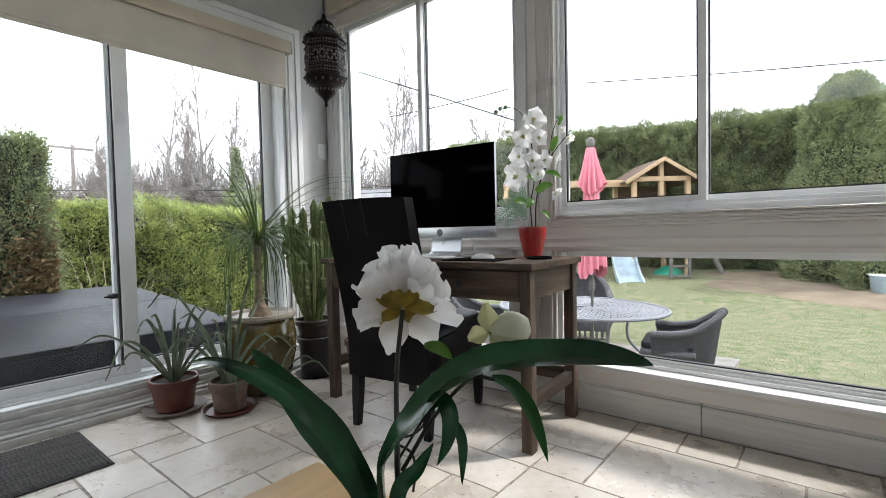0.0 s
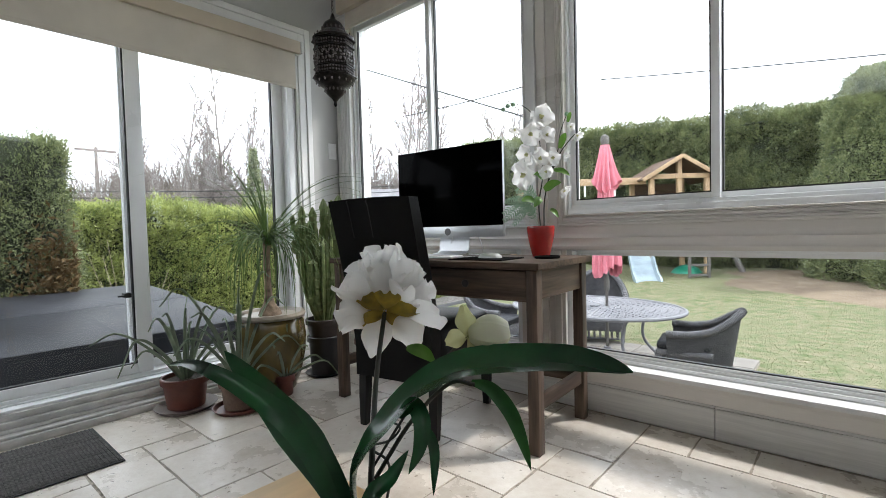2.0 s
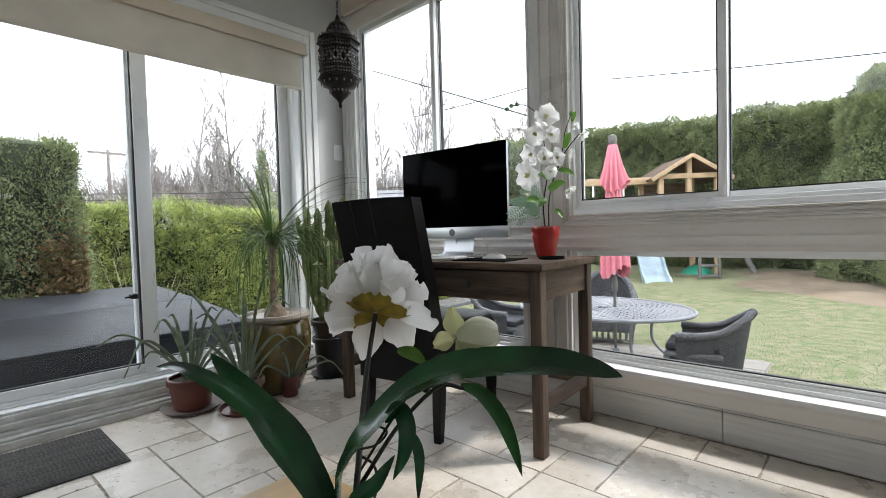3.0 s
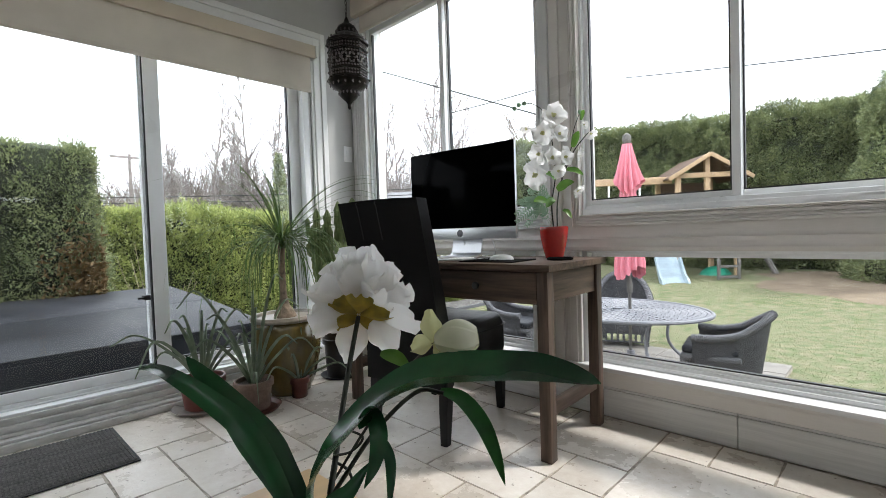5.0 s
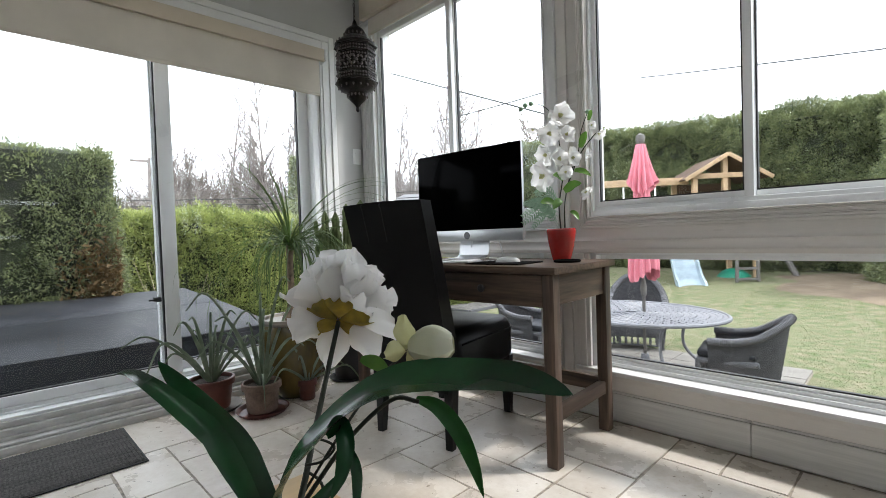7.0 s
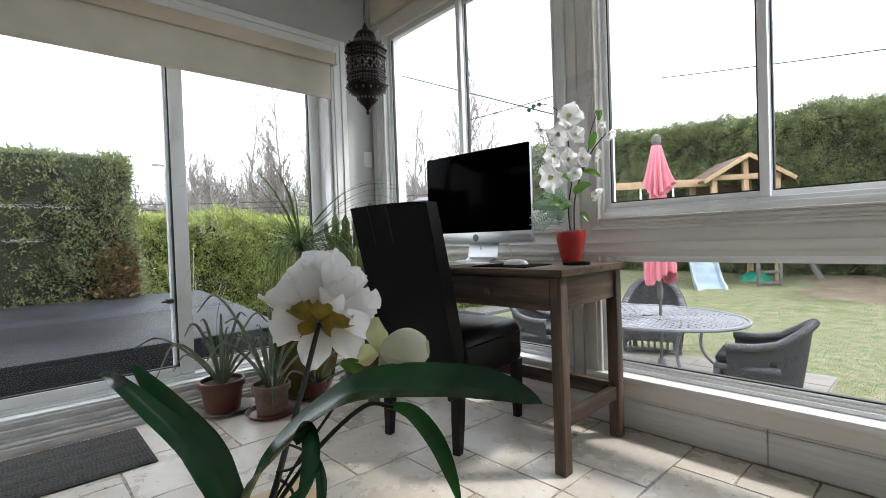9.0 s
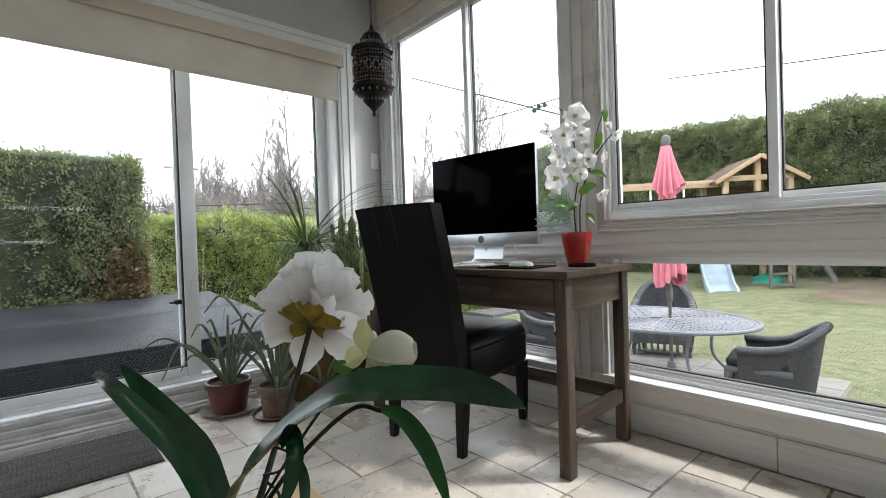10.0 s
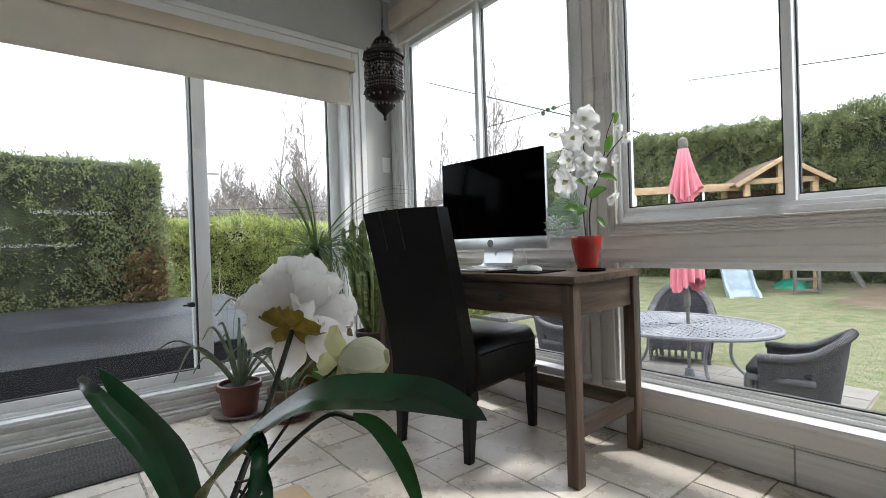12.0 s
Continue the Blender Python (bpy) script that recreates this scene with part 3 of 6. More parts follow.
# roller blind over the door
bl = thing("roller_blind", (XW + 0.08, 0.53, 1.885), "cream linen roller blind drawn a short way down the patio door", "blind")
part("fabric", box(-0.002, 0.002, -1.42, 1.30, 0.02, 0.31), M_BLIND, bl)
part("hem_bar", box(-0.006, 0.006, -1.42, 1.30, 0.0, 0.024, bevel=0.004), M_BLIND, bl)
part("valance", box(0.006, 0.03, -1.45, 1.33, 0.235, 0.318, bevel=0.006), M_BLIND_TOP, bl, "tan fabric-covered valance")
part("bracket", box(-0.045, 0.035, 1.33, 1.345, 0.24, 0.318, bevel=0.003), M_TRIM, bl)
# roller blind over the window behind the desk
bl = thing("roller_blind", (-2.0, YN - 0.07, 2.345), "cream linen roller blind rolled up over the desk window", "blind")
part("fabric", box(-0.70, 0.64, -0.002, 0.002, 0.02, 0.2), M_BLIND, bl)
part("hem_bar", box(-0.70, 0.64, -0.007, 0.007, 0.0, 0.024, bevel=0.004), M_BLIND, bl)
part("valance", box(-0.74, 0.68, -0.05, -0.008, 0.11, 0.25, bevel=0.006), M_BLIND_TOP, bl, "tan fabric-covered valance")

# ---- desk ----
DX0, DX1, DY0, DY1, DZ = -2.145, -0.885, 1.590, 2.125, 0.767
desk = thing("writing_desk", ((DX0 + DX1) / 2, (DY0 + DY1) / 2, 0), "grey-brown stained wooden desk with drawers against the windows", "desk", turn=2.5)
hx, hy = (DX1 - DX0) / 2, (DY1 - DY0) / 2
part("tabletop", box(-hx, hx, -hy, hy, DZ - 0.028, DZ, bevel=0.004), M_WOOD, desk)
lx, ly, lw = hx - 0.018, hy - 0.018, 0.048
for sx in (-1, 1):
    for sy in (-1, 1):
        part("leg", box(*sorted((sx * lx, sx * (lx - lw))), *sorted((sy * ly, sy * (ly - lw))), 0, DZ - 0.028, bevel=0.003), M_WOODV, desk)
    part("side_rail", box(*sorted((sx * (lx - 0.012), sx * (lx - 0.034))), -ly + lw, ly - lw, DZ - 0.15, DZ - 0.028, bevel=0.002), M_WOODY, desk)
    r = part("stretcher", box(*sorted((sx * (lx - 0.010), sx * (lx - 0.042))), -ly + lw, ly - lw, 0.17, 0.225, bevel=0.003), M_WOODY, desk)
    part("bolt", lathe([(0.008, 0), (0.008, 0.003)], 12, (sx * (lx - 0.026), -ly + lw + 0.45, 0.225)), M_BLACK, r)
part("back_stretcher", box(-lx + lw, lx - lw, ly - 0.036, ly - 0.012, 0.17, 0.235, bevel=0.003), M_WOOD, desk)
part("back_rail", box(-lx + lw, lx - lw, ly - 0.036, ly - 0.012, DZ - 0.15, DZ - 0.028, bevel=0.003), M_WOOD, desk)
part("front_rail", box(-lx + lw, lx - lw, -ly + 0.02, -ly + 0.04, DZ - 0.16, DZ - 0.028, bevel=0.002), M_WOOD, desk)
wd = (2 * (lx - lw) - 0.012) / 2
for i in range(2):
    a = -lx + lw + 0.003 + i * (wd + 0.006)
    dr = part("drawer", box(a, a + wd, -ly + 0.004, -ly + 0.020, DZ - 0.152, DZ - 0.034, bevel=0.003), M_WOOD, desk)
    kb = lathe([(0.006, 0), (0.006, 0.012), (0.016, 0.016), (0.017, 0.022), (0.012, 0.027)], 16)
    bmesh.ops.transform(kb, matrix=pose(a + wd / 2, -ly + 0.004, DZ - 0.093, 90), verts=kb.verts)
    part("knob", kb, M_BLACK, dr, "black round knob")

# ---- computer on the desk ----
mon = thing("computer_monitor", (-1.585, 1.930, DZ), "large black-screened aluminium desktop computer, switched off", "computer", turn=5)
MW, MH, MB = 0.665, 0.470, 0.098
part("screen", box(-MW / 2, MW / 2, -0.004, 0.0, MB + 0.058, MB + MH, bevel=0.003), M_SCREEN, mon, "black glossy glass screen")
part("back_shell", box(-MW / 2, MW / 2, 0.0, 0.022, MB, MB + MH, bevel=0.006), M_ALU, mon)
part("chin", box(-MW / 2, MW / 2, -0.004, 0.0, MB, MB + 0.057, bevel=0.003), M_ALU, mon, "silver chin below the screen")
bm = lathe([(0.019, 0), (0.019, 0.001)], 28)
bmesh.ops.transform(bm, matrix=pose(0, -0.004, MB + 0.029, 90), verts=bm.verts)
part("badge", bm, M_DARKGREY, mon, "plain dark round badge")
bm = bmesh.new()
prof = [(0.075, 0.26), (0.070, 0.18), (0.055, 0.06), (0.045, 0.022), (0.02, 0.008), (-0.06, 0.004), (-0.10, 0.003)]
rows = []
for y, z in prof:
    rows.append([bm.verts.new((s * 0.095, y + d * 0.006, z + d * 0.006)) for d in (0, 1) for s in (-1, 1)])
for a, b in zip(rows, rows[1:]):
    for i, j in ((0, 1), (1, 3), (3, 2), (2, 0)):
        bm.faces.new((a[i], a[j], b[j], b[i]))
for a in (rows[0], rows[-1]):
    bm.faces.new((a[0], a[1], a[3], a[2]))
part("stand", bm, M_ALU, mon)
bm = bmesh.new()
tube(bm, bez([(0.16, 0.03, MB + 0.03), (0.17, 0.06, 0.05), (0.15, 0.08, 0.006), (0.05, 0.12, 0.004)], 16), 0.0025, 6)
part("cable", bm, M_WHITEPL, mon)

bm = bmesh.new()
tube(bm, bez([(-0.22, 0.10, 0.004), (-0.10, 0.07, 0.005), (-0.03, 0.06, 0.05), (0.0, 0.045, MB + 0.02)], 16), 0.0025, 6)
part("cable", bm, M_WHITEPL, mon)

kb = thing("keyboard", (-1.515, 1.745, DZ), "slim white and aluminium keyboard on the desk", "keyboard", turn=3)
part("base", box(-0.14, 0.14, -0.057, 0.057, 0.001, 0.010, bevel=0.003), M_ALU, kb)
key = None
for r in range(5):
    for c in range(14):
        x, y = -0.1235 + c * 0.019, -0.041 + r * 0.0205
        if key is None:
            key = part("key", box(-0.008, 0.008, -0.0085, 0.0085, 0.010, 0.0135, bevel=0.0015, seg=1), M_WHITEPL, kb)
            key.location = (x, y, 0)
        else:
            k = new("key", key.data)
            k.parent, k.location = kb, (x, y, 0)

pad = tagged(new("mouse_pad", mesh_of("mouse_pad", box(-0.14, 0.14, -0.10, 0.10, 0, 0.005, bevel=0.0015), M_RUBBER)), "thin matte black mouse pad on the desk", "mouse pad")
pad.matrix_world = pose(-1.225, 1.765, DZ, 0, 0, 4)
ms = thing("computer_mouse", (-1.215, 1.785, DZ + 0.0052), "white low glossy computer mouse on the pad", "mouse", turn=20)
bm = bmesh.new()
bmesh.ops.create_uvsphere(bm, u_segments=24, v_segments=12, radius=1.0)
bmesh.ops.delete(bm, geom=[v for v in bm.verts if v.co.z < -0.02], context='VERTS')
for v in bm.verts:
    v.co = Vector((v.co.x * 0.056, v.co.y * 0.029, max(0.0, v.co.z) ** 0.8 * 0.024))
part("shell", bm, M_WHITEPL, ms)
part("foot_plate", box(-0.048, 0.048, -0.025, 0.025, 0, 0.002), M_ALU, ms)
co = thing("coaster", (-0.992, 1.905, DZ), "round black coaster with a raised rim on the desk corner", "coaster")
part("disc", lathe([(0.053, 0), (0.056, 0.002), (0.056, 0.009), (0.052, 0.011), (0.049, 0.005)], 36), M_RUBBER, co)
part("inlay", lathe([(0.047, 0.003), (0.047, 0.0052), (0.001, 0.0054)], 36), M_DARKGREY, co, "dark grey glossy round inlay")
for i, (x, y, a, sx, sy) in enumerate(((-1.745, 1.78, 8, 0.15, 0.11), (-1.80, 1.73, -14, 0.10, 0.075), (-1.42, 1.86, 24, 0.09, 0.06))):
    p = tagged(new("paper", mesh_of("paper", box(-sx / 2, sx / 2, -sy / 2, sy / 2, 0, 0.0012 + 0.0005 * i), M_WHITEPL)), "loose white paper sheet lying on the desk", "paper", "papers on the desk")
    p.matrix_world = pose(x, y, DZ + 0.0002 + (0.0014 if i == 1 else 0), 0, 0, a)

# ---- upholstered chair ----
ch = thing("dining_chair", (-1.5635, 1.715, 0), "high-backed black leather chair pulled up to the desk", "chair", turn=10)
bm = bmesh.new()
rows = []
NZ = 18
for i in range(NZ + 1):
    t = i / NZ
    z = 0.24 + 0.80 * t
    lean = -0.235 - 0.155 * max(0, (t - 0.18) / 0.82) ** 1.15
    hw = 0.212 + 0.002 * t
    th = 0.085 - 0.02 * t
    ring = []
    for sx, sy in ((-1, -1), (-0.5, -1.0), (0, -1.0), (0.5, -1.0), (1, -1), (1, 0), (1, 1), (0.5, 1.12), (0, 1.15), (-0.5, 1.12), (-1, 1), (-1, 0)):
        ring.append(bm.verts.new((sx * hw, lean + sy * th / 2, z + (0.006 * (1 - sx * sx) if t > 0.98 else 0))))
    rows.append(ring)
for a, b in zip(rows, rows[1:]):
    for k in range(12):
        bm.faces.new((a[k], a[(k + 1) % 12], b[(k + 1) % 12], b[k]))
bm.faces.new(rows[0][::-1])
bm.faces.new(rows[-1])
bmesh.ops.bevel(bm, geom=[e for e in bm.edges if e.is_manifold and e.calc_face_angle(0) > 0.9], offset=0.020, segments=4, affect='EDGES')
back = part("backrest", bm, M_LEATHER, ch, smooth=50)
for x in (-0.105, 0.0):
    bm = bmesh.new()
    path = []
    for t in (1.0, 0.97, 0.9, 0.8):
        z = 0.24 + 0.80 * t
        lean = -0.235 - 0.155 * max(0, (t - 0.18) / 0.82) ** 1.15
        path.append((x, lean - (0.085 - 0.02 * t) / 2 - 0.0005, z - (0.004 if t == 1 else 0)))
    path.insert(0, (x, path[0][1] + 0.07, 1.045))
    tube(bm, bez(path, 14), 0.0022, 6)
    part("seam", bm, M_BLACK, back)
bm = box(-0.235, 0.235, -0.225, 0.285, 0.27, 0.475, bevel=0.05, seg=6)
for v in bm.verts:
    if v.co.z > 0.46:
        v.co.z += 0.03 * max(0, 1 - (v.co.x / 0.235) ** 2) + 0.012 * max(0, 1 - ((v.co.y - 0.05) / 0.26) ** 2)
    if v.co.z > 0.40 and v.co.y < 0.0:
        v.co.x *= 0.94
part("seat", bm, M_LEATHER, ch, smooth=50)
bm = bmesh.new()
tube(bm, bez([(-0.232, -0.19, 0.43), (-0.234, 0.0, 0.432), (-0.228, 0.27, 0.435), (0, 0.287, 0.435), (0.228, 0.27, 0.435), (0.234, 0.0, 0.432), (0.232, -0.19, 0.43)], 40), 0.004, 6)
part("piping", bm, M_LEATHER, ch)
for x, y in ((-0.19, -0.235), (0.20, -0.235), (-0.205, 0.25), (0.205, 0.25)):
    bm = bmesh.new()
    r = 0.024
    k = -0.05 if y < 0 else 0.0
    vs = []
    for z, s in ((0.0, 0.72), (0.14, 0.86), (0.29, 1.0)):
        vs.append([bm.verts.new((x + a * r * s, y + k * (1 - z / 0.29) * 0.4 + b * r * s, z)) for a, b in ((-1, -1), (1, -1), (1, 1), (-1, 1))])
    for a, b in zip(vs, vs[1:]):
        for i in range(4):
            bm.faces.new((a[i], a[(i + 1) % 4], b[(i + 1) % 4], b[i]))
    bm.faces.new(vs[0][::-1])
    bm.faces.new(vs[-1])
    bmesh.ops.bevel(bm, geom=[e for e in bm.edges if abs(e.verts[0].co.z - e.verts[1].co.z) > 0.05], offset=0.004, segments=1, affect='EDGES')
    part("leg", bm, M_BLACKWOOD, ch)

# ---- door mat ----
dm = thing("door_mat", (-2.455, 0.13, 0.0), "charcoal ribbed textile door mat on the stone floor", "mat")
part("top_surface", box(-0.235, 0.250, -0.45, 0.452, 0, 0.009, bevel=0.003), M_MAT, dm)
part("border", boxes([(-0.243, -0.235, -0.458, 0.46, 0, 0.006), (0.250, 0.258, -0.458, 0.46, 0, 0.006), (-0.235, 0.250, -0.458, -0.45, 0, 0.006), (-0.235, 0.250, 0.452, 0.46, 0, 0.006)], 0.002), M_BLACK, dm)
rib = None
for i in range(60):
    if rib is None:
        rib = part("rib", box(-0.23, 0.245, -0.004, 0.004, 0.0085, 0.0115, bevel=0.001, seg=1), M_MAT, dm)
    else:
        k = new("rib", rib.data)
        k.parent = dm
    (rib if i == 0 else k).location = (0, -0.442 + i * 0.0150, 0)

# ---- switch plate, latch ----
sw = thing("light_switch", (XW, 2.165, 1.455), "white rocker switch plate on the corner wall", "switch", turn=90)
part("plate", box(-0.035, 0.035, -0.006, 0, 0, 0.115, bevel=0.003), M_WHITEPL, sw)
part("rocker", box(-0.016, 0.016, -0.010, -0.006, 0.025, 0.09, bevel=0.002), M_WHITEPL, sw)
bm = box(-0.03, 0.0, -0.010, 0.012, 0.49, 0.57, bevel=0.005)
lt = part("latch", bm, M_PVC, window_3, "small white sash latch")
lt.location = (-0.068, -0.028, 0.0)

# ---- hanging lantern ----
la = thing("hanging_lantern", (-2.48, 1.90, 1.715), "dark pierced-metal Moroccan lantern with glass beads, hanging on a chain", "lantern")
prof = [(0.004, 0.0), (0.012, 0.012), (0.009, 0.03), (0.022, 0.05), (0.05, 0.075), (0.062, 0.10), (0.066, 0.118), (0.10, 0.135), (0.128, 0.165), (0.13, 0.18)]
part("base", lathe(prof, 24), M_LANTERN, la)
part("body", lathe([(0.118, 0.178), (0.121, 0.19), (0.121, 0.40), (0.118, 0.412)], 8), M_LANTERN, la, smooth=20)
part("top", lathe([(0.13, 0.41), (0.132, 0.425), (0.11, 0.445), (0.08, 0.47), (0.066, 0.475), (0.068, 0.50), (0.055, 0.525), (0.02, 0.55), (0.012, 0.575), (0.004, 0.59)], 24), M_LANTERN, la)
for z, r in ((0.182, 0.135), (0.235, 0.127), (0.362, 0.127), (0.408, 0.135)):
    bm = lathe([(r - 0.006, z), (r - 0.003, z - 0.005), (r + 0.003, z - 0.005), (r + 0.006, z), (r + 0.003, z + 0.005), (r - 0.003, z + 0.005), (r - 0.006, z + 0.0005)], 8)
    part("band", bm, M_LANTERN, la, smooth=20)
petal = None
for k in range(8):
    a = math.pi / 4 * (k + 0.5)
    r = 0.121 * math.cos(math.pi / 8) + 0.002
    for j in range(6):
        u = math.pi / 3 * j
        off, hz = 0.022 * math.cos(u), 0.298 + 0.026 * math.sin(u)
        if petal is None:
            pb = bmesh.new()
            bmesh.ops.create_uvsphere(pb, u_segments=8, v_segments=6, radius=1.0)
            for v in pb.verts:
                v.co = Vector((v.co.x * 0.0055, v.co.y * 0.0080, v.co.z * 0.0130))
            petal = part("bead", pb, M_BEAD, la, "clear glass bead")
            o = petal
        else:
            o = new("bead", petal.data)
            o.parent = la
            o["label"] = "clear glass bead"
        o.matrix_local = Matrix.Rotation(a, 4, 'Z') @ Matrix.Translation((r, off, hz)) @ Matrix.Rotation(-(u - math.pi / 2), 4, 'X')
    for j in range(6):
        u = math.pi / 3 * j
        o = new("bead", petal.data)
        o.parent = la
        o.matrix_local = Matrix.Rotation(a + math.pi / 8, 4, 'Z') @ Matrix.Translation((0.123, 0.020 * math.cos(u), 0.298 + 0.024 * math.sin(u))) @ Matrix.Rotation(-(u - math.pi / 2), 4, 'X')
    for hz, rr in ((0.100, 0.064), (0.150, 0.117), (0.440, 0.118), (0.488, 0.070)):
        for s in (0.0, math.pi / 8):
            o = new("bead", petal.data)
            o.parent = la
            o.matrix_local = Matrix.Rotation(a + s, 4, 'Z') @ Matrix.Translation((rr, 0, hz)) @ Matrix.Diagonal((0.9, 0.8, 0.8, 1))
    for hz in (0.205, 0.225, 0.255, 0.342, 0.372, 0.392):
        for s in (-0.036, -0.018, 0.0, 0.018, 0.036):
            o = new("bead", petal.data)
            o.parent = la
            o.matrix_local = Matrix.Rotation(a, 4, 'Z') @ Matrix.Translation((r, s, hz)) @ Matrix.Diagonal((1, 0.8, 0.55, 1))
link = None
for i in range(int((CEIL - 1.715 - 0.585) / 0.026) + 1):
    if link is None:
        lb = bmesh.new()
        pts = [(0.007 * math.cos(u), 0, 0.016 * math.sin(u)) for u in [2 * math.pi * k / 12 for k in range(13)]]
        tube(lb, pts, 0.0018, 5)
        link = part("chain_link", lb, M_LANTERN, la)
        o = link
    else:
        o = new("chain_link", link.data)
        o.parent = la
    o.matrix_local = pose(0, 0, 0.60 + i * 0.026, 0, 0, 90 * (i % 2))


# ---- pots and indoor plants ----
def pot(parent, name, r0, r1, h, material, rim=0.012, rim_mat=None, soil=True, wall=0.012, label="", z=0.0):
    p = part(name, lathe([(r0 * 0.9, z), (r0, z + 0.006), (r1 - rim * 0.3, z + h - 0.03), (r1 - rim * 0.2, z + h - 0.028), (r1 - wall, z + h - 0.028)] if rim_mat else
                         [(r0 * 0.9, z), (r0, z + 0.006), (r1 - rim, z + h - 0.035), (r1, z + h - 0.033), (r1, z + h - 0.004), (r1 - 0.004, z + h), (r1 - wall, z + h), (r1 - wall, z + h - 0.03)], 36), material, parent, label)
    if rim_mat:
        part("rim", lathe([(r1 - 0.03, z + h - 0.03), (r1 + 0.008, z + h - 0.03), (r1 + 0.012, z + h - 0.015), (r1 + 0.006, z + h), (r1 - 0.02, z + h), (r1 - 0.03, z + h - 0.012)], 36), rim_mat, p)
    if soil:
        bm = lathe([(r1 - wall, z + h - 0.032), (r1 - wall, z + h - 0.022), (r1 * 0.4, z + h - 0.017)], 28)
        part("soil", bm, M_SOIL, p)
    return p


def saucer(parent, r, material, h=0.022):
    return part("saucer", lathe([(r * 0.85, 0), (r, h), (r - 0.006, h), (r * 0.83, 0.006)], 36), material, parent)


rng = random.Random(7)
# ponytail palm
pp = thing("ponytail_palm", (-2.535, 1.425, 0), "ponytail palm with long arching blades in an olive glazed pot", "potted plant")
bm = lathe([(0.115, 0), (0.13, 0.01), (0.165, 0.10), (0.19, 0.22), (0.196, 0.32), (0.186, 0.40), (0.174, 0.425), (0.16, 0.425)], 40)
pt = part("pot", bm, M_GLAZE, pp, "olive and amber glazed ceramic pot")
part("rim", lathe([(0.15, 0.425), (0.192, 0.425), (0.198, 0.44), (0.192, 0.456), (0.170, 0.456), (0.155, 0.44)], 40), M_RIM, pt)
part("soil", lathe([(0.165, 0.41), (0.165, 0.435), (0.05, 0.44)], 28), M_SOIL, pt)
bm = bmesh.new()
zs = [0.42, 0.445, 0.465, 0.485, 0.505, 0.53, 0.56, 0.60, 0.64, 0.69, 0.73, 0.78, 0.84, 0.89]
rs = [0.066, 0.066, 0.058, 0.044, 0.034, 0.026, 0.022, 0.020, 0.019, 0.020, 0.019, 0.019, 0.022, 0.020]
tube(bm, [(0.008 * math.sin(z * 6), 0.006 * math.cos(z * 5), z) for z in zs], rs, 14)
for v in bm.verts:
    v.co += 0.003 * Vector((noise.noise(v.co * 35), noise.noise(v.co * 35 + Vector((5, 5, 5))), 0))
part("trunk", bm, M_BARK, pp, "swollen pale bark trunk")
bm = bmesh.new()
for i in range(150):
    a = rng.uniform(0, 2 * math.pi)
    c, s = math.cos(a), math.sin(a)
    hang = i >= 110
    el = 0.10 + 1.30 * rng.random() ** 1.8 if not hang else rng.uniform(-0.3, 0.5)
    L = rng.uniform(0.48, 0.95) if not hang else rng.uniform(0.35, 0.62)
    lim = 9.0
    if c < -0.05:
        lim = min(lim, 0.30 / -c)
    if s > 0.05:
        lim = min(lim, 0.66 / s)
    p = Vector((0.012 * c, 0.012 * s, 0.885 + rng.uniform(-0.05, 0.03)))
    pts = [p]
    e = el
    for k in range(10):
        q = p + Vector((c * math.cos(e), s * math.cos(e), math.sin(e))) * L / 10
        hor = math.hypot(q.x, q.y)
        if hor > lim:
            q.x *= lim / hor
            q.y *= lim / hor
        pts.append(q)
        p = q
        e -= (0.13 + 0.10 * (1.2 - el) + (0.16 if hang else 0)) * rng.uniform(0.7, 1.3) * (0.5 + k / 8)
        e = max(e, -1.5)
    blade(bm, pts, rng.uniform(0.007, 0.012), cup=0.5, cross=2, shape=lambda t: min(1, 0.5 + 3 * t) * (1 - t) ** 0.6)
part("foliage", bm, M_PONY, pp)

# cactus
ca = thing("candelabra_cactus", (-2.545, 1.80, 0), "tall ribbed candelabra cactus in stacked black plastic pots", "potted plant")
pot(ca, "pot", 0.088, 0.112, 0.25, M_POTBLACK, soil=False)
pot(ca, "inner_pot", 0.085, 0.118, 0.17, M_BROWNPOT, z=0.19, label="dark brown inner pot")
part("saucer", lathe([(0.11, 0), (0.13, 0.015), (0.125, 0.015), (0.105, 0.005)], 30), M_POTBLACK, ca)


def ribbed(bm, pts, r, ribs=4, depth=0.45):
    n = len(pts)
    seg = ribs * 4
    rings = []
    for i, p in enumerate(pts):
        t = i / (n - 1)
        rr = r * (min(1, 0.75 + t) if t < 0.9 else math.sqrt(max(0.02, 1 - ((t - 0.9) / 0.1) ** 2))) * (1 + 0.14 * math.sin(i * 2.3))
        rings.append([bm.verts.new(Vector(p) + Vector((math.cos(2 * math.pi * k / seg + 0.4), math.sin(2 * math.pi * k / seg + 0.4), 0)) * rr * (1 - depth * (0.5 - 0.5 * math.cos(2 * math.pi * k / 4)))) for k in range(seg)])
    for a, b in zip(rings, rings[1:]):
        for k in range(seg):
            bm.faces.new((a[k], a[(k + 1) % seg], b[(k + 1) % seg], b[k]))
    bm.faces.new(rings[0][::-1])
    bm.faces.new(rings[-1])


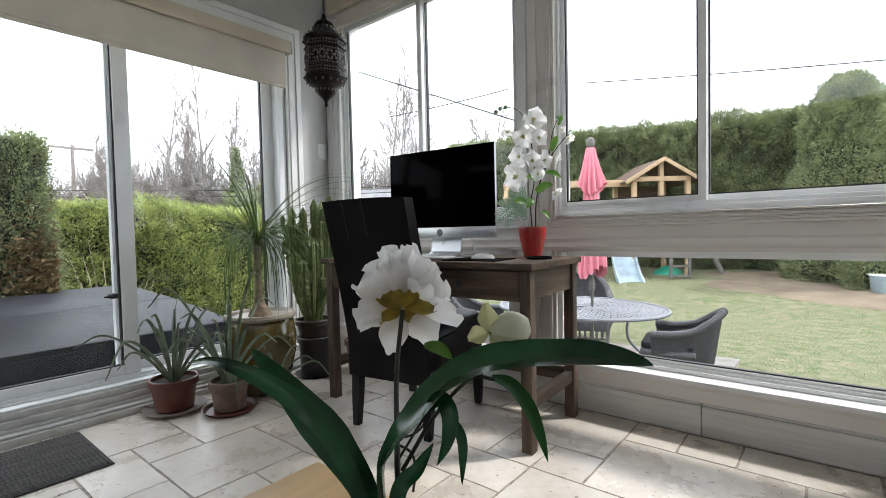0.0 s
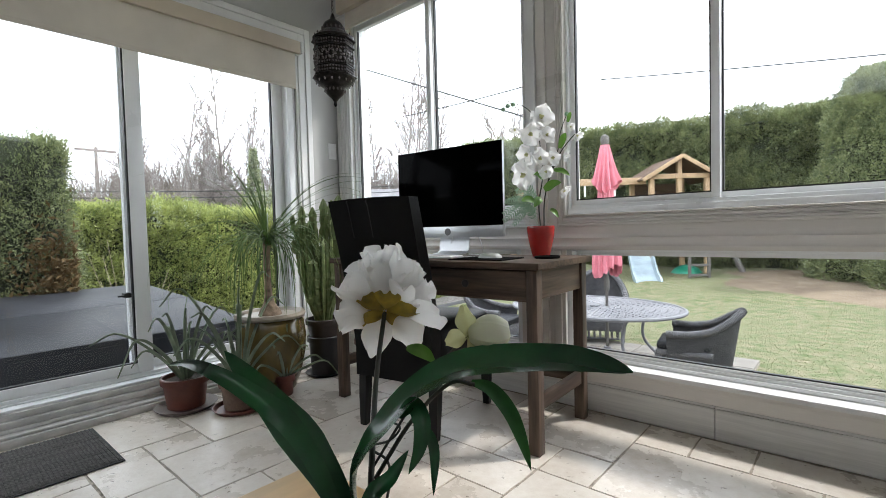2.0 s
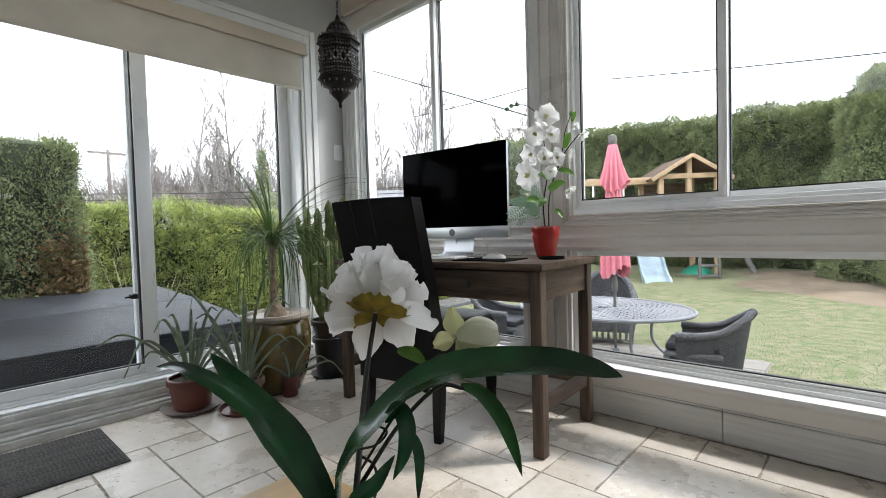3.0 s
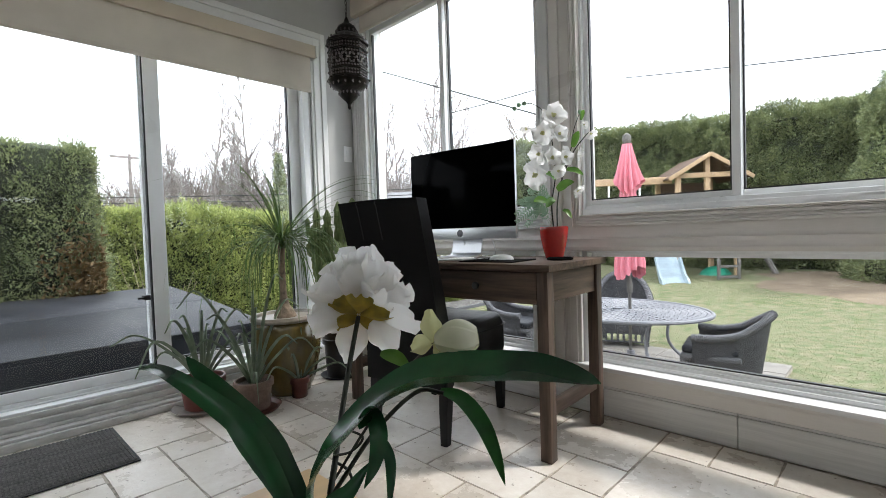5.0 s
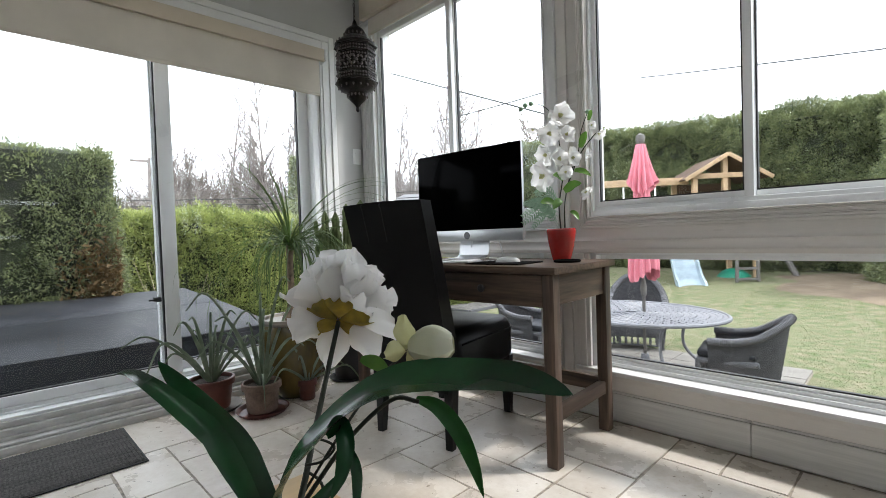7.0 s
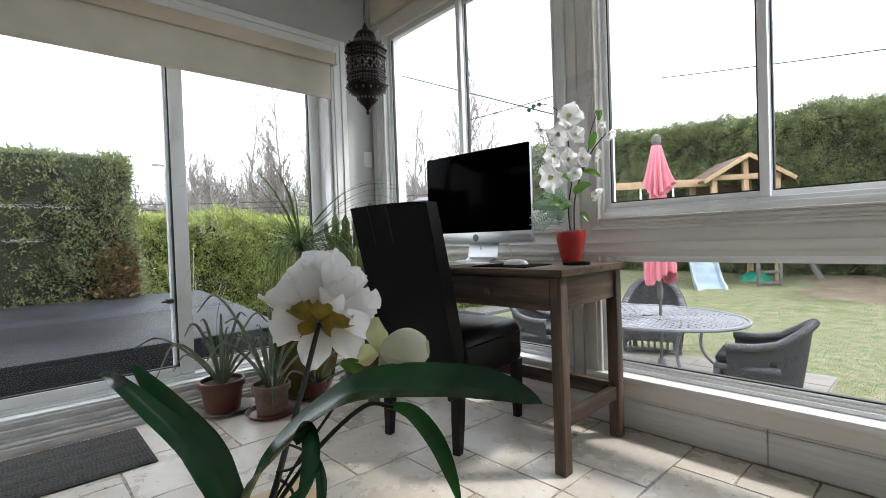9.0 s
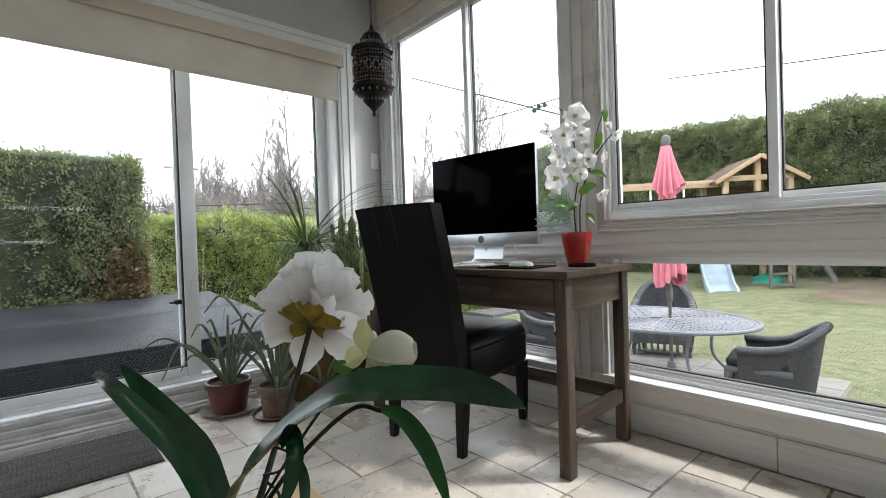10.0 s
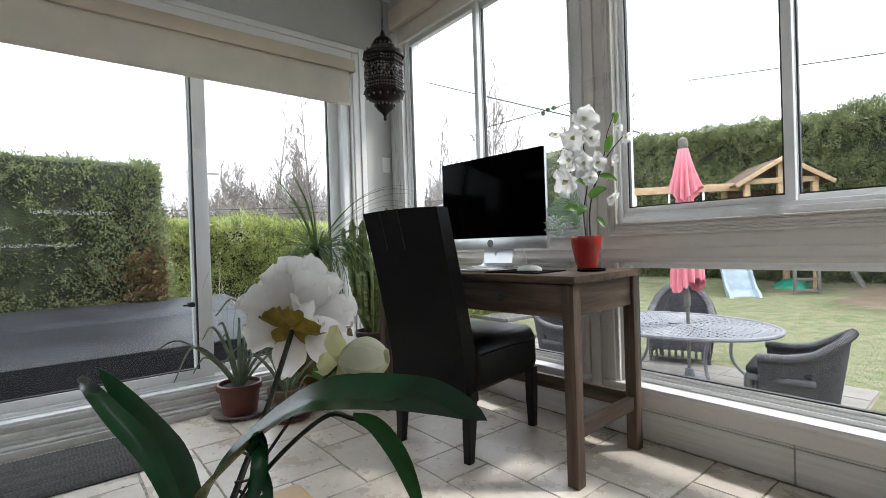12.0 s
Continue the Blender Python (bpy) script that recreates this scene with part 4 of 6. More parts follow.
for i in range(13):
    bm = bmesh.new()
    a = i * 2.4
    r = 0.012 + 0.080 * math.sqrt((i + 0.5) / 13)
    x, y = r * math.cos(a), r * math.sin(a)
    h = rng.uniform(0.42, 0.80) if i < 10 else rng.uniform(0.3, 0.55)
    z0 = 0.335 if i < 8 else rng.uniform(0.36, 0.55)
    ox_, oy_ = (x * 0.9, y * 0.5) if i >= 4 else (x * 0.3, y * 0.3)
    pts = bez([(x * 0.5, y * 0.5, z0), (x + ox_ * 0.7, y + oy_ * 0.7, z0 + h * 0.3), (x + ox_, y + oy_, z0 + h * 0.65), (x + ox_, y + oy_, min(1.14, z0 + h))], 30)
    ribbed(bm, pts, rng.uniform(0.027, 0.036), 3 + i % 2, 0.6)
    if i < 10:
        for k in (0.45, 0.62, 0.78):
            q = pts[int(k * 30)]
            aa = rng.uniform(0, 6.28)
            dx, dy, hh_ = 0.045 * math.cos(aa), 0.045 * math.sin(aa), rng.uniform(0.07, 0.15)
            ribbed(bm, bez([q, q + Vector((dx, dy, 0.015)), q + Vector((dx * 1.2, dy * 1.2, hh_ * 0.6)), q + Vector((dx * 1.2, dy * 1.2, hh_))], 14), rng.uniform(0.014, 0.020), 3, 0.5)
    part("arm", bm, M_CACTUS, ca, smooth=25)


def aloe(name_label, at, pr, ph, pmat, smat, n, lmin, lmax, seed, sauc=0.04, spread=1.0, clamp=None):
    al = thing("aloe_plant", at, name_label, "potted plant", "aloes by the door")
    if smat:
        saucer(al, pr + sauc, smat)
    pot(al, "pot", pr * 0.76, pr, ph, pmat, z=0.008 if smat else 0.0)
    r = random.Random(seed)
    for i in range(n):
        bm = bmesh.new()
        a = i * 2.39996 + r.uniform(-0.3, 0.3)
        L = r.uniform(lmin, lmax)
        t = i / n
        el = math.radians(80 - 62 * t * spread + r.uniform(-8, 8))
        c, s = math.cos(a), math.sin(a)
        b = Vector((0.018 * c, 0.018 * s, ph - 0.01))
        hor, ver = L * math.cos(el), L * math.sin(el)
        if clamp and at[0] + c * hor < clamp:
            hor = max(0.03, (clamp - at[0]) / c)
        droop = L * (0.10 + 0.45 * t * r.uniform(0.3, 1.0))
        pts = bez([b, b + Vector((c * hor * 0.3, s * hor * 0.3, ver * 0.5)), b + Vector((c * hor * 0.7, s * hor * 0.7, ver * 0.88)), b + Vector((c * hor, s * hor, max(0.02 - ph, ver - droop * 0.8)))], 14)
        blade(bm, pts, r.uniform(0.018, 0.027), cup=0.7, thick=0.006, cross=4, shape=lambda t: (1 - t) ** 0.85 * (0.75 + 0.5 * math.sin(min(1, t * 2.5) * math.pi / 2)))
        part("leaf", bm, M_ALOE, al)
    return al


aloe("spiky aloe in a terracotta pot on a grey saucer", (-2.635, 0.985, 0), 0.118, 0.165, M_TERRA, M_SAUCER, 13, 0.32, 0.52, 3, 0.035, clamp=-2.86)
aloe("tall spiky aloe in an aged clay pot on an orange saucer", (-2.385, 1.155, 0), 0.100, 0.155, M_CLAY, M_TERRA, 15, 0.38, 0.66, 11, 0.035, clamp=-2.85)
aloe("small trailing aloe in a small terracotta pot", (-2.385, 1.415, 0), 0.056, 0.115, M_TERRA, None, 12, 0.22, 0.36, 5, spread=1.1)
tp = thing("flower_pot", (-2.40, 2.06, 0), "weathered terracotta trough with soil under the window", "flower pot")
pot(tp, "pot", 0.085, 0.11, 0.20, M_TERRA)

# ---- orchid on the desk ----
orc = thing("orchid_plant", (-1.075, 2.000, DZ), "white artificial orchid with green leaves in a glossy red pot", "potted plant", turn=39)
part("pot", lathe([(0.034, 0), (0.04, 0.003), (0.052, 0.05), (0.062, 0.10), (0.0655, 0.135), (0.063, 0.145), (0.056, 0.144), (0.053, 0.13)], 40), M_RED, orc, "glossy red tapered pot")
part("moss", lathe([(0.054, 0.125), (0.054, 0.133), (0.02, 0.138)], 24), M_SOIL, orc)


def petal_bm(bm, m, L, W, cup=0.35, ruffle=0.12, nu=7, nv=6, seed=0, tipw=0.5, curl=0.0):
    """One soft rounded petal along +y, cupped towards +z, with a wavy lip."""
    r = random.Random(seed)
    ph, ph2 = r.uniform(0, 6), r.uniform(0, 6)
    grid = []
    for i in range(nv + 1):
        t = i / nv
        w = W * (0.22 + 0.78 * math.sin(math.pi * 0.5 * min(1, t / 0.62)) ** 1.1) * (1 - 0.22 * max(0, (t - 0.62) / 0.38) ** 2.0)
        row = []
        for k in range(nu + 1):
            u = 2 * k / nu - 1
            y = L * t * (1 - 0.26 * t * abs(u) ** 2.2) * (1 + 0.035 * math.sin(u * 7 + ph) * t)
            z = cup * W * 0.5 * u * u + L * curl * t * t + ruffle * W * (math.sin(u * 4 + ph) * t ** 2 + 0.6 * math.sin(u * 8.5 + ph2) * t ** 3 + 0.28 * math.sin(u * 17 + ph) * t ** 5)
            row.append(bm.verts.new(m @ Vector((u * w / 2 * (1 - 0.12 * max(0, t - 0.8) / 0.2), y, z))))
        grid.append(row)
    for a, b in zip(grid, grid[1:]):
        for k in range(nu):
            bm.faces.new((a[k], a[k + 1], b[k + 1], b[k]))


def bloom(parent, at, size, direction, seed):
    r = random.Random(seed)
    q = Vector(direction).to_track_quat('Z', 'Y').to_matrix().to_4x4()
    base = Matrix.Translation(at) @ q @ Matrix.Rotation(r.uniform(0, 6.28), 4, 'Z')
    bm = bmesh.new()
    for k in range(5):
        m = base @ Matrix.Rotation(2 * math.pi * k / 5, 4, 'Z') @ Matrix.Rotation(radians(r.uniform(18, 40)), 4, 'X')
        petal_bm(bm, m, size * 0.55, size * (0.74 if k % 2 else 0.56), 0.3, 0.11, 8, 6, seed * 7 + k, 0.5, r.uniform(-0.25, 0.35))
    fl = part("blossom", bm, M_PETAL, parent, "white open blossom", smooth=60)
    bm = bmesh.new()
    for k in range(3):
        m = base @ Matrix.Translation((0, 0, size * 0.04)) @ Matrix.Rotation(2 * math.pi * k / 3, 4, 'Z') @ Matrix.Rotation(radians(58), 4, 'X')
        petal_bm(bm, m, size * 0.2, size * 0.16, 0.6, 0.05, 4, 3, seed * 5 + k)
    part("lip", bm, M_PETALG, fl, "greenish yellow lip", smooth=60)


bm = bmesh.new()
stems = [[(0.0, 0, 0.13), (-0.006, 0, 0.25), (0.012, -0.01, 0.38), (0.0, -0.02, 0.52), (-0.02, -0.02, 0.64), (-0.08, -0.02, 0.700), (-0.145, -0.02, 0.700)],
         [(0.018, 0.01, 0.13), (0.02, 0.0, 0.26), (0.045, -0.01, 0.38), (0.085, 0.0, 0.49), (0.10, 0.0, 0.58), (0.13, 0.0, 0.66)],
         [(0.03, 0.0, 0.33), (0.09, 0.0, 0.47), (0.15, 0.0, 0.55), (0.175, 0, 0.57)]]
for s in stems:
    p = bez(s, 26)
    tube(bm, p, taper(len(p), 0.0035, 0.0016), 6)
part("stem", bm, M_STEM, orc)
for i, (x, y, z, s, d) in enumerate(((0.0, -0.03, 0.635, 0.125, (0.2, -1, 0.2)), (-0.045, -0.03, 0.575, 0.11, (-0.4, -1, -0.1)), (0.025, -0.035, 0.555, 0.10, (0.3, -1, 0.1)), (-0.055, -0.03, 0.475, 0.10, (-0.5, -1, 0.2)),
                                      (-0.01, -0.04, 0.45, 0.10, (0.0, -1, 0.1)), (0.045, -0.035, 0.455, 0.10, (0.5, -1, 0.2)), (-0.065, -0.03, 0.385, 0.13, (-0.9, -0.7, -0.2)), (0.02, -0.045, 0.395, 0.075, (0.1, -1, -0.2)),
                                      (-0.115, -0.02, 0.60, 0.075, (-0.3, -0.4, -0.9)), (0.17, 0.0, 0.565, 0.06, (0.5, -0.5, -0.7)), (0.14, -0.01, 0.60, 0.05, (0.6, -0.6, 0.2)), (0.10, -0.02, 0.31, 0.075, (0.5, -0.6, -0.6)), (0.11, -0.01, 0.47, 0.06, (0.8, -0.6, 0.2)))):
    bloom(orc, (x, y, z), s * (0.98 + 0.12 * math.sin(i * 2.3)), (d[0] + 0.35 * math.sin(i * 1.7), d[1], d[2] - 0.25 + 0.3 * math.cos(i * 2.9)), i + 1)
for x, z in ((-0.145, 0.700), (-0.165, 0.685), (-0.120, 0.706), (0.13, 0.66)):
    bm = bmesh.new()
    bmesh.ops.create_icosphere(bm, subdivisions=2, radius=0.011)
    bmesh.ops.transform(bm, matrix=Matrix.Translation((x, -0.02 if x < 0 else 0, z)), verts=bm.verts)
    part("bud", bm, M_FERN, orc, "small round green bud")
for i, (x, y, z, dx, dz, L, w) in enumerate(((0.015, -0.03, 0.31, 0.05, 0.02, 0.085, 0.042), (0.0, -0.03, 0.27, -0.03, -0.03, 0.07, 0.035), (-0.03, -0.02, 0.26, -0.07, 0.0, 0.07, 0.035), (0.09, -0.02, 0.50, 0.02, 0.06, 0.075, 0.032),
                                           (0.06, -0.03, 0.40, 0.06, -0.03, 0.08, 0.03), (0.13, -0.01, 0.62, 0.01, 0.04, 0.05, 0.02), (0.01, -0.03, 0.36, -0.05, 0.02, 0.06, 0.03), (0.04, -0.03, 0.22, 0.03, -0.04, 0.06, 0.025))):
    bm = bmesh.new()
    d = Vector((dx, -0.03, dz)).normalized()
    b = Vector((x, y, z))
    blade(bm, bez([b, b + d * L * 0.5 + Vector((0, 0, 0.008)), b + d * L], 8), w, up=(0.2, -1, 0.4), cup=0.3)
    part("leaf", bm, M_LEAFBR, orc)
for i in range(7):
    bm = bmesh.new()
    b = Vector((-0.005, 0, 0.135 + 0.02 * i))
    e = Vector((rng.uniform(-0.17, -0.10), rng.uniform(-0.06, 0.03), rng.uniform(-0.04, 0.24))) + b * 0.6
    line = bez([b, (b + e) / 2 + Vector((0, 0, 0.05)), e], 16)
    tube(bm, line, 0.0012, 4)
    for j in range(3, 17):
        p = line[j]
        for s in (-1, 1):
            dd = (line[min(j + 1, 16)] - line[j - 1]).normalized()
            side = Vector((-dd.z * s, 0.2 * s, dd.x * s)).normalized()
            ll = 0.034 * (1 - abs(j - 8) / 12)
            blade(bm, [p, p + (dd * 0.5 + side) * ll * 0.5, p + (dd * 0.8 + side * 0.9) * ll], 0.007, up=(0, -1, 0.2), cup=0.1, cross=2)
    part("fern_frond", bm, M_FERN, orc, "pale green feathery frond")

# ---- side table and the flowering plant close to the camera ----
st = thing("side_table", (-0.435, 0.32, 0), "low pale pine side table under the flowering plant", "table")
part("tabletop", box(-0.415, 0.36, -0.36, 0.28, 0.385, 0.41, bevel=0.008, seg=3), M_PINE, st)
for x in (-0.38, 0.325):
    for y in (-0.325, 0.245):
        part("leg", box(x - 0.022, x + 0.022, y - 0.022, y + 0.022, 0, 0.385, bevel=0.003), M_PINE, st)
part("apron", boxes([(-0.358, 0.303, -0.335, -0.317, 0.32, 0.385), (-0.358, 0.303, 0.237, 0.255, 0.32, 0.385)], 0.002), M_PINE, st)

fp = thing("flowering_plant", (-0.32, 0.315, 0.41), "white double flower with a bud and long dark green leaves", "potted plant")
FB = Vector((-0.32, 0.315, 0.41))
part("pot", lathe([(0.04, 0), (0.045, 0.004), (0.062, 0.11), (0.064, 0.115), (0.058, 0.115), (0.054, 0.10)], 32), M_CLAY, fp)
part("soil", lathe([(0.055, 0.09), (0.055, 0.102), (0.02, 0.106)], 24), M_SOIL, fp)


def W(*p):
    return [Vector(q) - FB for q in p]


def strap(name, pts, width, up, cup=0.3, shape=None, n=30, thick=0.0016, mtl=None):
    bm = bmesh.new()
    blade(bm, bez(W(*pts), n), width, up=up, cup=cup, thick=thick, shape=shape, cross=6)
    return part(name, bm, mtl or M_LEAFDK, fp, smooth=60)


long_shape = lambda t: min(1.0, 0.30 + 1.6 * t) * (1 - max(0, t - 0.55) / 0.45 * 0.999) ** 0.6
strap("leaf", [(-0.318, 0.318, 0.51), (-0.337, 0.312, 0.650), (-0.326, 0.316, 0.692), (-0.309, 0.330, 0.718), (-0.298, 0.363, 0.744), (-0.260, 0.393, 0.768), (-0.191, 0.425, 0.778), (-0.150, 0.433, 0.780), (-0.117, 0.437, 0.777)], 0.050, (-0.35, -0.62, 0.75), 0.25, long_shape, n=40)
strap("leaf", [(-0.335, 0.318, 0.51), (-0.366, 0.310, 0.625), (-0.402, 0.290, 0.702), (-0.442, 0.264, 0.740), (-0.500, 0.248, 0.757), (-0.552, 0.243, 0.757), (-0.598, 0.240, 0.748)], 0.024, (0.45, -0.70, 0.55), 0.25, lambda t: min(1.0, 0.3 + 1.8 * t) * (1 - max(0, t - 0.35) / 0.65 * 0.98) ** 0.8)
strap("leaf", [(-0.330, 0.322, 0.51), (-0.364, 0.320, 0.615), (-0.406, 0.313, 0.668), (-0.438, 0.301, 0.702), (-0.458, 0.280, 0.740), (-0.475, 0.255, 0.780)], 0.042, (0.45, -0.75, 0.5), 0.2, long_shape)
leaf_shape = lambda t: math.sin(math.pi * (0.06 + 0.94 * t) ** 0.9) ** 0.8
strap("leaf", [(-0.284, 0.430, 0.738), (-0.270, 0.446, 0.728), (-0.256, 0.460, 0.702), (-0.247, 0.470, 0.668), (-0.240, 0.475, 0.637)], 0.017, (0.7, -0.6, 0.4), 0.3, leaf_shape, mtl=M_LEAFMID)
strap("leaf", [(-0.308, 0.345, 0.722), (-0.292, 0.350, 0.736), (-0.277, 0.346, 0.724), (-0.275, 0.339, 0.702), (-0.281, 0.330, 0.680)], 0.017, (0.5, -0.8, 0.2), 0.35, leaf_shape)
strap("leaf", [(-0.275, 0.347, 0.722), (-0.263, 0.346, 0.702), (-0.259, 0.339, 0.664)], 0.010, (0.5, -0.8, 0.2), 0.3, leaf_shape)
strap("leaf", [(-0.318, 0.312, 0.52), (-0.318, 0.312, 0.641), (-0.314, 0.339, 0.664), (-0.309, 0.358, 0.684)], 0.016, (0.6, -0.7, 0.3), 0.4, leaf_shape)
strap("leaf", [(-0.392, 0.440, 0.757), (-0.376, 0.452, 0.752), (-0.364, 0.462, 0.738)], 0.016, (0.4, -0.8, 0.4), 0.3, leaf_shape, mtl=M_LEAFBR)
bm = bmesh.new()
p = bez(W((-0.319, 0.315, 0.51), (-0.322, 0.318, 0.632), (-0.352, 0.348, 0.678), (-0.395, 0.393, 0.733), (-0.418, 0.429, 0.800)), 30)
tube(bm, p, taper(len(p), 0.0034, 0.0028), 10)
part("stem", bm, M_STEM, fp, "dark green flower stem")
bm = bmesh.new()
p = bez(W((-0.345, 0.340, 0.660), (-0.322, 0.366, 0.712), (-0.300, 0.398, 0.762), (-0.276, 0.417, 0.791)), 20)
tube(bm, p, taper(len(p), 0.0014, 0.0016), 8)
p = bez(W((-0.328, 0.330, 0.660), (-0.318, 0.372, 0.706), (-0.300, 0.412, 0.738), (-0.280, 0.430, 0.736)), 20)
tube(bm, p, 0.0022, 8)
p = bez(W((-0.362, 0.358, 0.700), (-0.345, 0.352, 0.708), (-0.325, 0.362, 0.702), (-0.330, 0.352, 0.690), (-0.350, 0.345, 0.682)), 24)
tube(bm, p, 0.0013, 6)
p = bez(W((-0.350, 0.346, 0.676), (-0.335, 0.352, 0.668), (-0.328, 0.350, 0.652), (-0.318, 0.335, 0.640)), 20)
tube(bm, p, 0.0014, 6)
part("side_stem", bm, M_STEM, fp)

# the double white flower, seen from below and behind
FC = Vector((-0.417, 0.430, 0.806)) - FB
axis = Vector((-0.42, 0.56, 0.72)).normalized()
fq = Matrix.Translation(FC) @ axis.to_track_quat('Z', 'Y').to_matrix().to_4x4()
rp = random.Random(21)
for layer, (n, L, Wd, tilt, z) in enumerate(((7, 0.056, 0.058, -6, 0.0), (9, 0.061, 0.058, 14, 0.004), (11, 0.064, 0.054, 33, 0.007), (11, 0.064, 0.050, 50, 0.011), (10, 0.060, 0.046, 66, 0.016), (7, 0.050, 0.040, 80, 0.020))):
    for k in range(n):
        bm = bmesh.new()
        m = fq @ Matrix.Rotation(2 * math.pi * (k + 0.5 * (layer % 2)) / n + rp.uniform(-0.25, 0.25), 4, 'Z') @ Matrix.Translation((0, 0.004, z)) @ Matrix.Rotation(radians(tilt + rp.uniform(-12, 12)), 4, 'X') @ Matrix.Rotation(radians(rp.uniform(-22, 22)), 4, 'Y')
        petal_bm(bm, m, L * rp.uniform(0.84, 1.12), Wd * rp.uniform(0.85, 1.2), rp.uniform(0.25, 0.70), 0.13, 22, 16, layer * 20 + k, 0.8, rp.uniform(-0.05, 0.42))
        part("petal", bm, M_PETAL, fp, smooth=75)
# hanging petals at the front
for k, (a, dn, L, Wd) in enumerate(((-0.55, -38, 0.060, 0.050), (0.40, -50, 0.060, 0.040), (1.15, -26, 0.058, 0.046), (-1.35, -22, 0.066, 0.052), (2.2, -8, 0.060, 0.046))):
    bm = bmesh.new()
    m = fq @ Matrix.Rotation(math.pi + a, 4, 'Z') @ Matrix.Translation((0, 0.010, 0)) @ Matrix.Rotation(radians(dn), 4, 'X')
    petal_bm(bm, m, L, Wd, 0.45, 0.10, 14, 12, 300 + k, 0.8, 0.12)
    part("petal", bm, M_PETAL, fp, smooth=75)
for k in range(5):
    bm = bmesh.new()
    m = fq @ Matrix.Rotation(2 * math.pi * k / 5 + 0.3, 4, 'Z') @ Matrix.Translation((0, 0.002, -0.005)) @ Matrix.Rotation(radians(-14 - 8 * (k % 2)), 4, 'X')
    petal_bm(bm, m, 0.034 + 0.005 * (k % 2), 0.036, 0.45, 0.07, 10, 9, 400 + k, 0.7, 0.25)
    part("sepal", bm, M_CALYX, fp, "amber green sepal", smooth=70)
# the closed bud beside it
BC = Vector((-0.276, 0.417, 0.791)) - FB
for k in range(6):
    bm = bmesh.new()
    ax = Vector((0.76, 0.60, 0.12)).normalized().to_track_quat('Z', 'Y').to_matrix().to_4x4()
    grid = []
    for i in range(13):
        v = i / 12
        row = []
        for j in range(11):
            u = (j / 10 - 0.5) * (2 * math.pi / 6) * 2.0 + 2 * math.pi * k / 6 + 0.5 * v
            rr = 0.0165 * math.sin(math.pi * (0.05 + 0.88 * v)) ** 0.7 * (1 + 0.05 * math.sin(3 * u + k)) + 0.0010 * (k % 3) + 0.0012 * (abs(j - 5) / 5) ** 4
            row.append(bm.verts.new(Matrix.Translation(BC) @ ax @ Vector((rr * math.cos(u), rr * math.sin(u), 0.042 * v))))
        grid.append(row)
    for a, b in zip(grid, grid[1:]):
        for j in range(10):
            bm.faces.new((a[j], a[j + 1], b[j + 1], b[j]))
    part("bud_petal", bm, M_BUD, fp, "cream green closed bud petal", smooth=70)
for k, (d, L) in enumerate((((-0.1, -0.1, 0.9), 0.033), ((-0.6, -0.5, -0.25), 0.026), ((0.5, 0.2, -0.6), 0.022))):
    bm = bmesh.new()
    z = Vector((0.3, -0.6, 0.5)).normalized()
    y = Vector(d).normalized()
    x = y.cross(z).normalized()
    z = x.cross(y)
    m = Matrix.Translation(BC) @ Matrix((x, y, z)).transposed().to_4x4()
    petal_bm(bm, m, L, 0.022, 0.4, 0.12, 8, 8, 500 + k, 0.6)
    part("bud_sepal", bm, M_PETALG, fp, "yellow green curling sepal", smooth=70)

# ---- outside: ground, patio, deck ----
def lawn_z(y):
    """The lawn lies flat by the house and rises gently towards the back hedge."""
    return GROUND + 0.042 * np.clip(np.asarray(y) - 9.0, 0, 11) * np.clip((np.asarray(y) - 9.0) / 3, 0, 1)


bm = bmesh.new()
xs = [-600, -200, -60, -20, -8, 0, 8, 20, 60, 200, 600]
ys = [-600, -200, -60, -10, 4] + [8 + 0.5 * k for k in range(27)] + [60, 200, 600]
rows = [[bm.verts.new((x, y, float(lawn_z(y)) - 0.002 * max(0, math.hypot(x, y) - 60))) for x in xs] for y in ys]
for a, b in zip(rows, rows[1:]):
    for k in range(len(xs) - 1):
        bm.faces.new((a[k], a[k + 1], b[k + 1], b[k]))
structure("ground", bm, M_GRASS, "spring lawn, patchy green and straw")
pat = structure("pavement", box(-5.4, -0.80, YN + T, 6.80, GROUND - 0.1, GROUND + 0.03), M_GROUT, "pale slab patio outside the windows")
slab = None
for i in range(10):
    for j in range(10):
        x, y = -5.14 + i * 0.457, 2.53 + j * 0.45
        if slab is None:
            slab = part("slab", box(-0.226, 0.226, -0.219, 0.219, 0, 0.03, bevel=0.006, seg=1), M_PATIO, pat)
            o = slab
        else:
            o = new("slab", slab.data)
            o.parent = pat
        o.location = (x, y, GROUND + 0.025 + rng.uniform(0, 0.004))
dk = structure("deck", box(-7.0, XW - T, -3.2, 2.0, -0.16, -0.05), M_DECK, "dark composite deck outside the patio door")
brd = None
for i in range(26):
    o = new("plank", brd) if brd else part("plank", box(-0.069, 0.069, -2.6, 2.6, 0, 0.03, bevel=0.003, seg=1), M_DECK)
    brd = brd or o.data
    o.parent = dk
    o.location = (-3.14 - i * 0.145, -0.6, -0.052)

tub = thing("hot_tub", (-4.3, 0.1, -0.022), "covered hot tub with a dark grey vinyl cover on the deck", "hot tub")
part("cabinet", box(-1.0, 0.90, -1.45, 1.45, 0, 0.30, bevel=0.03), M_DECK, tub, "dark side panels")


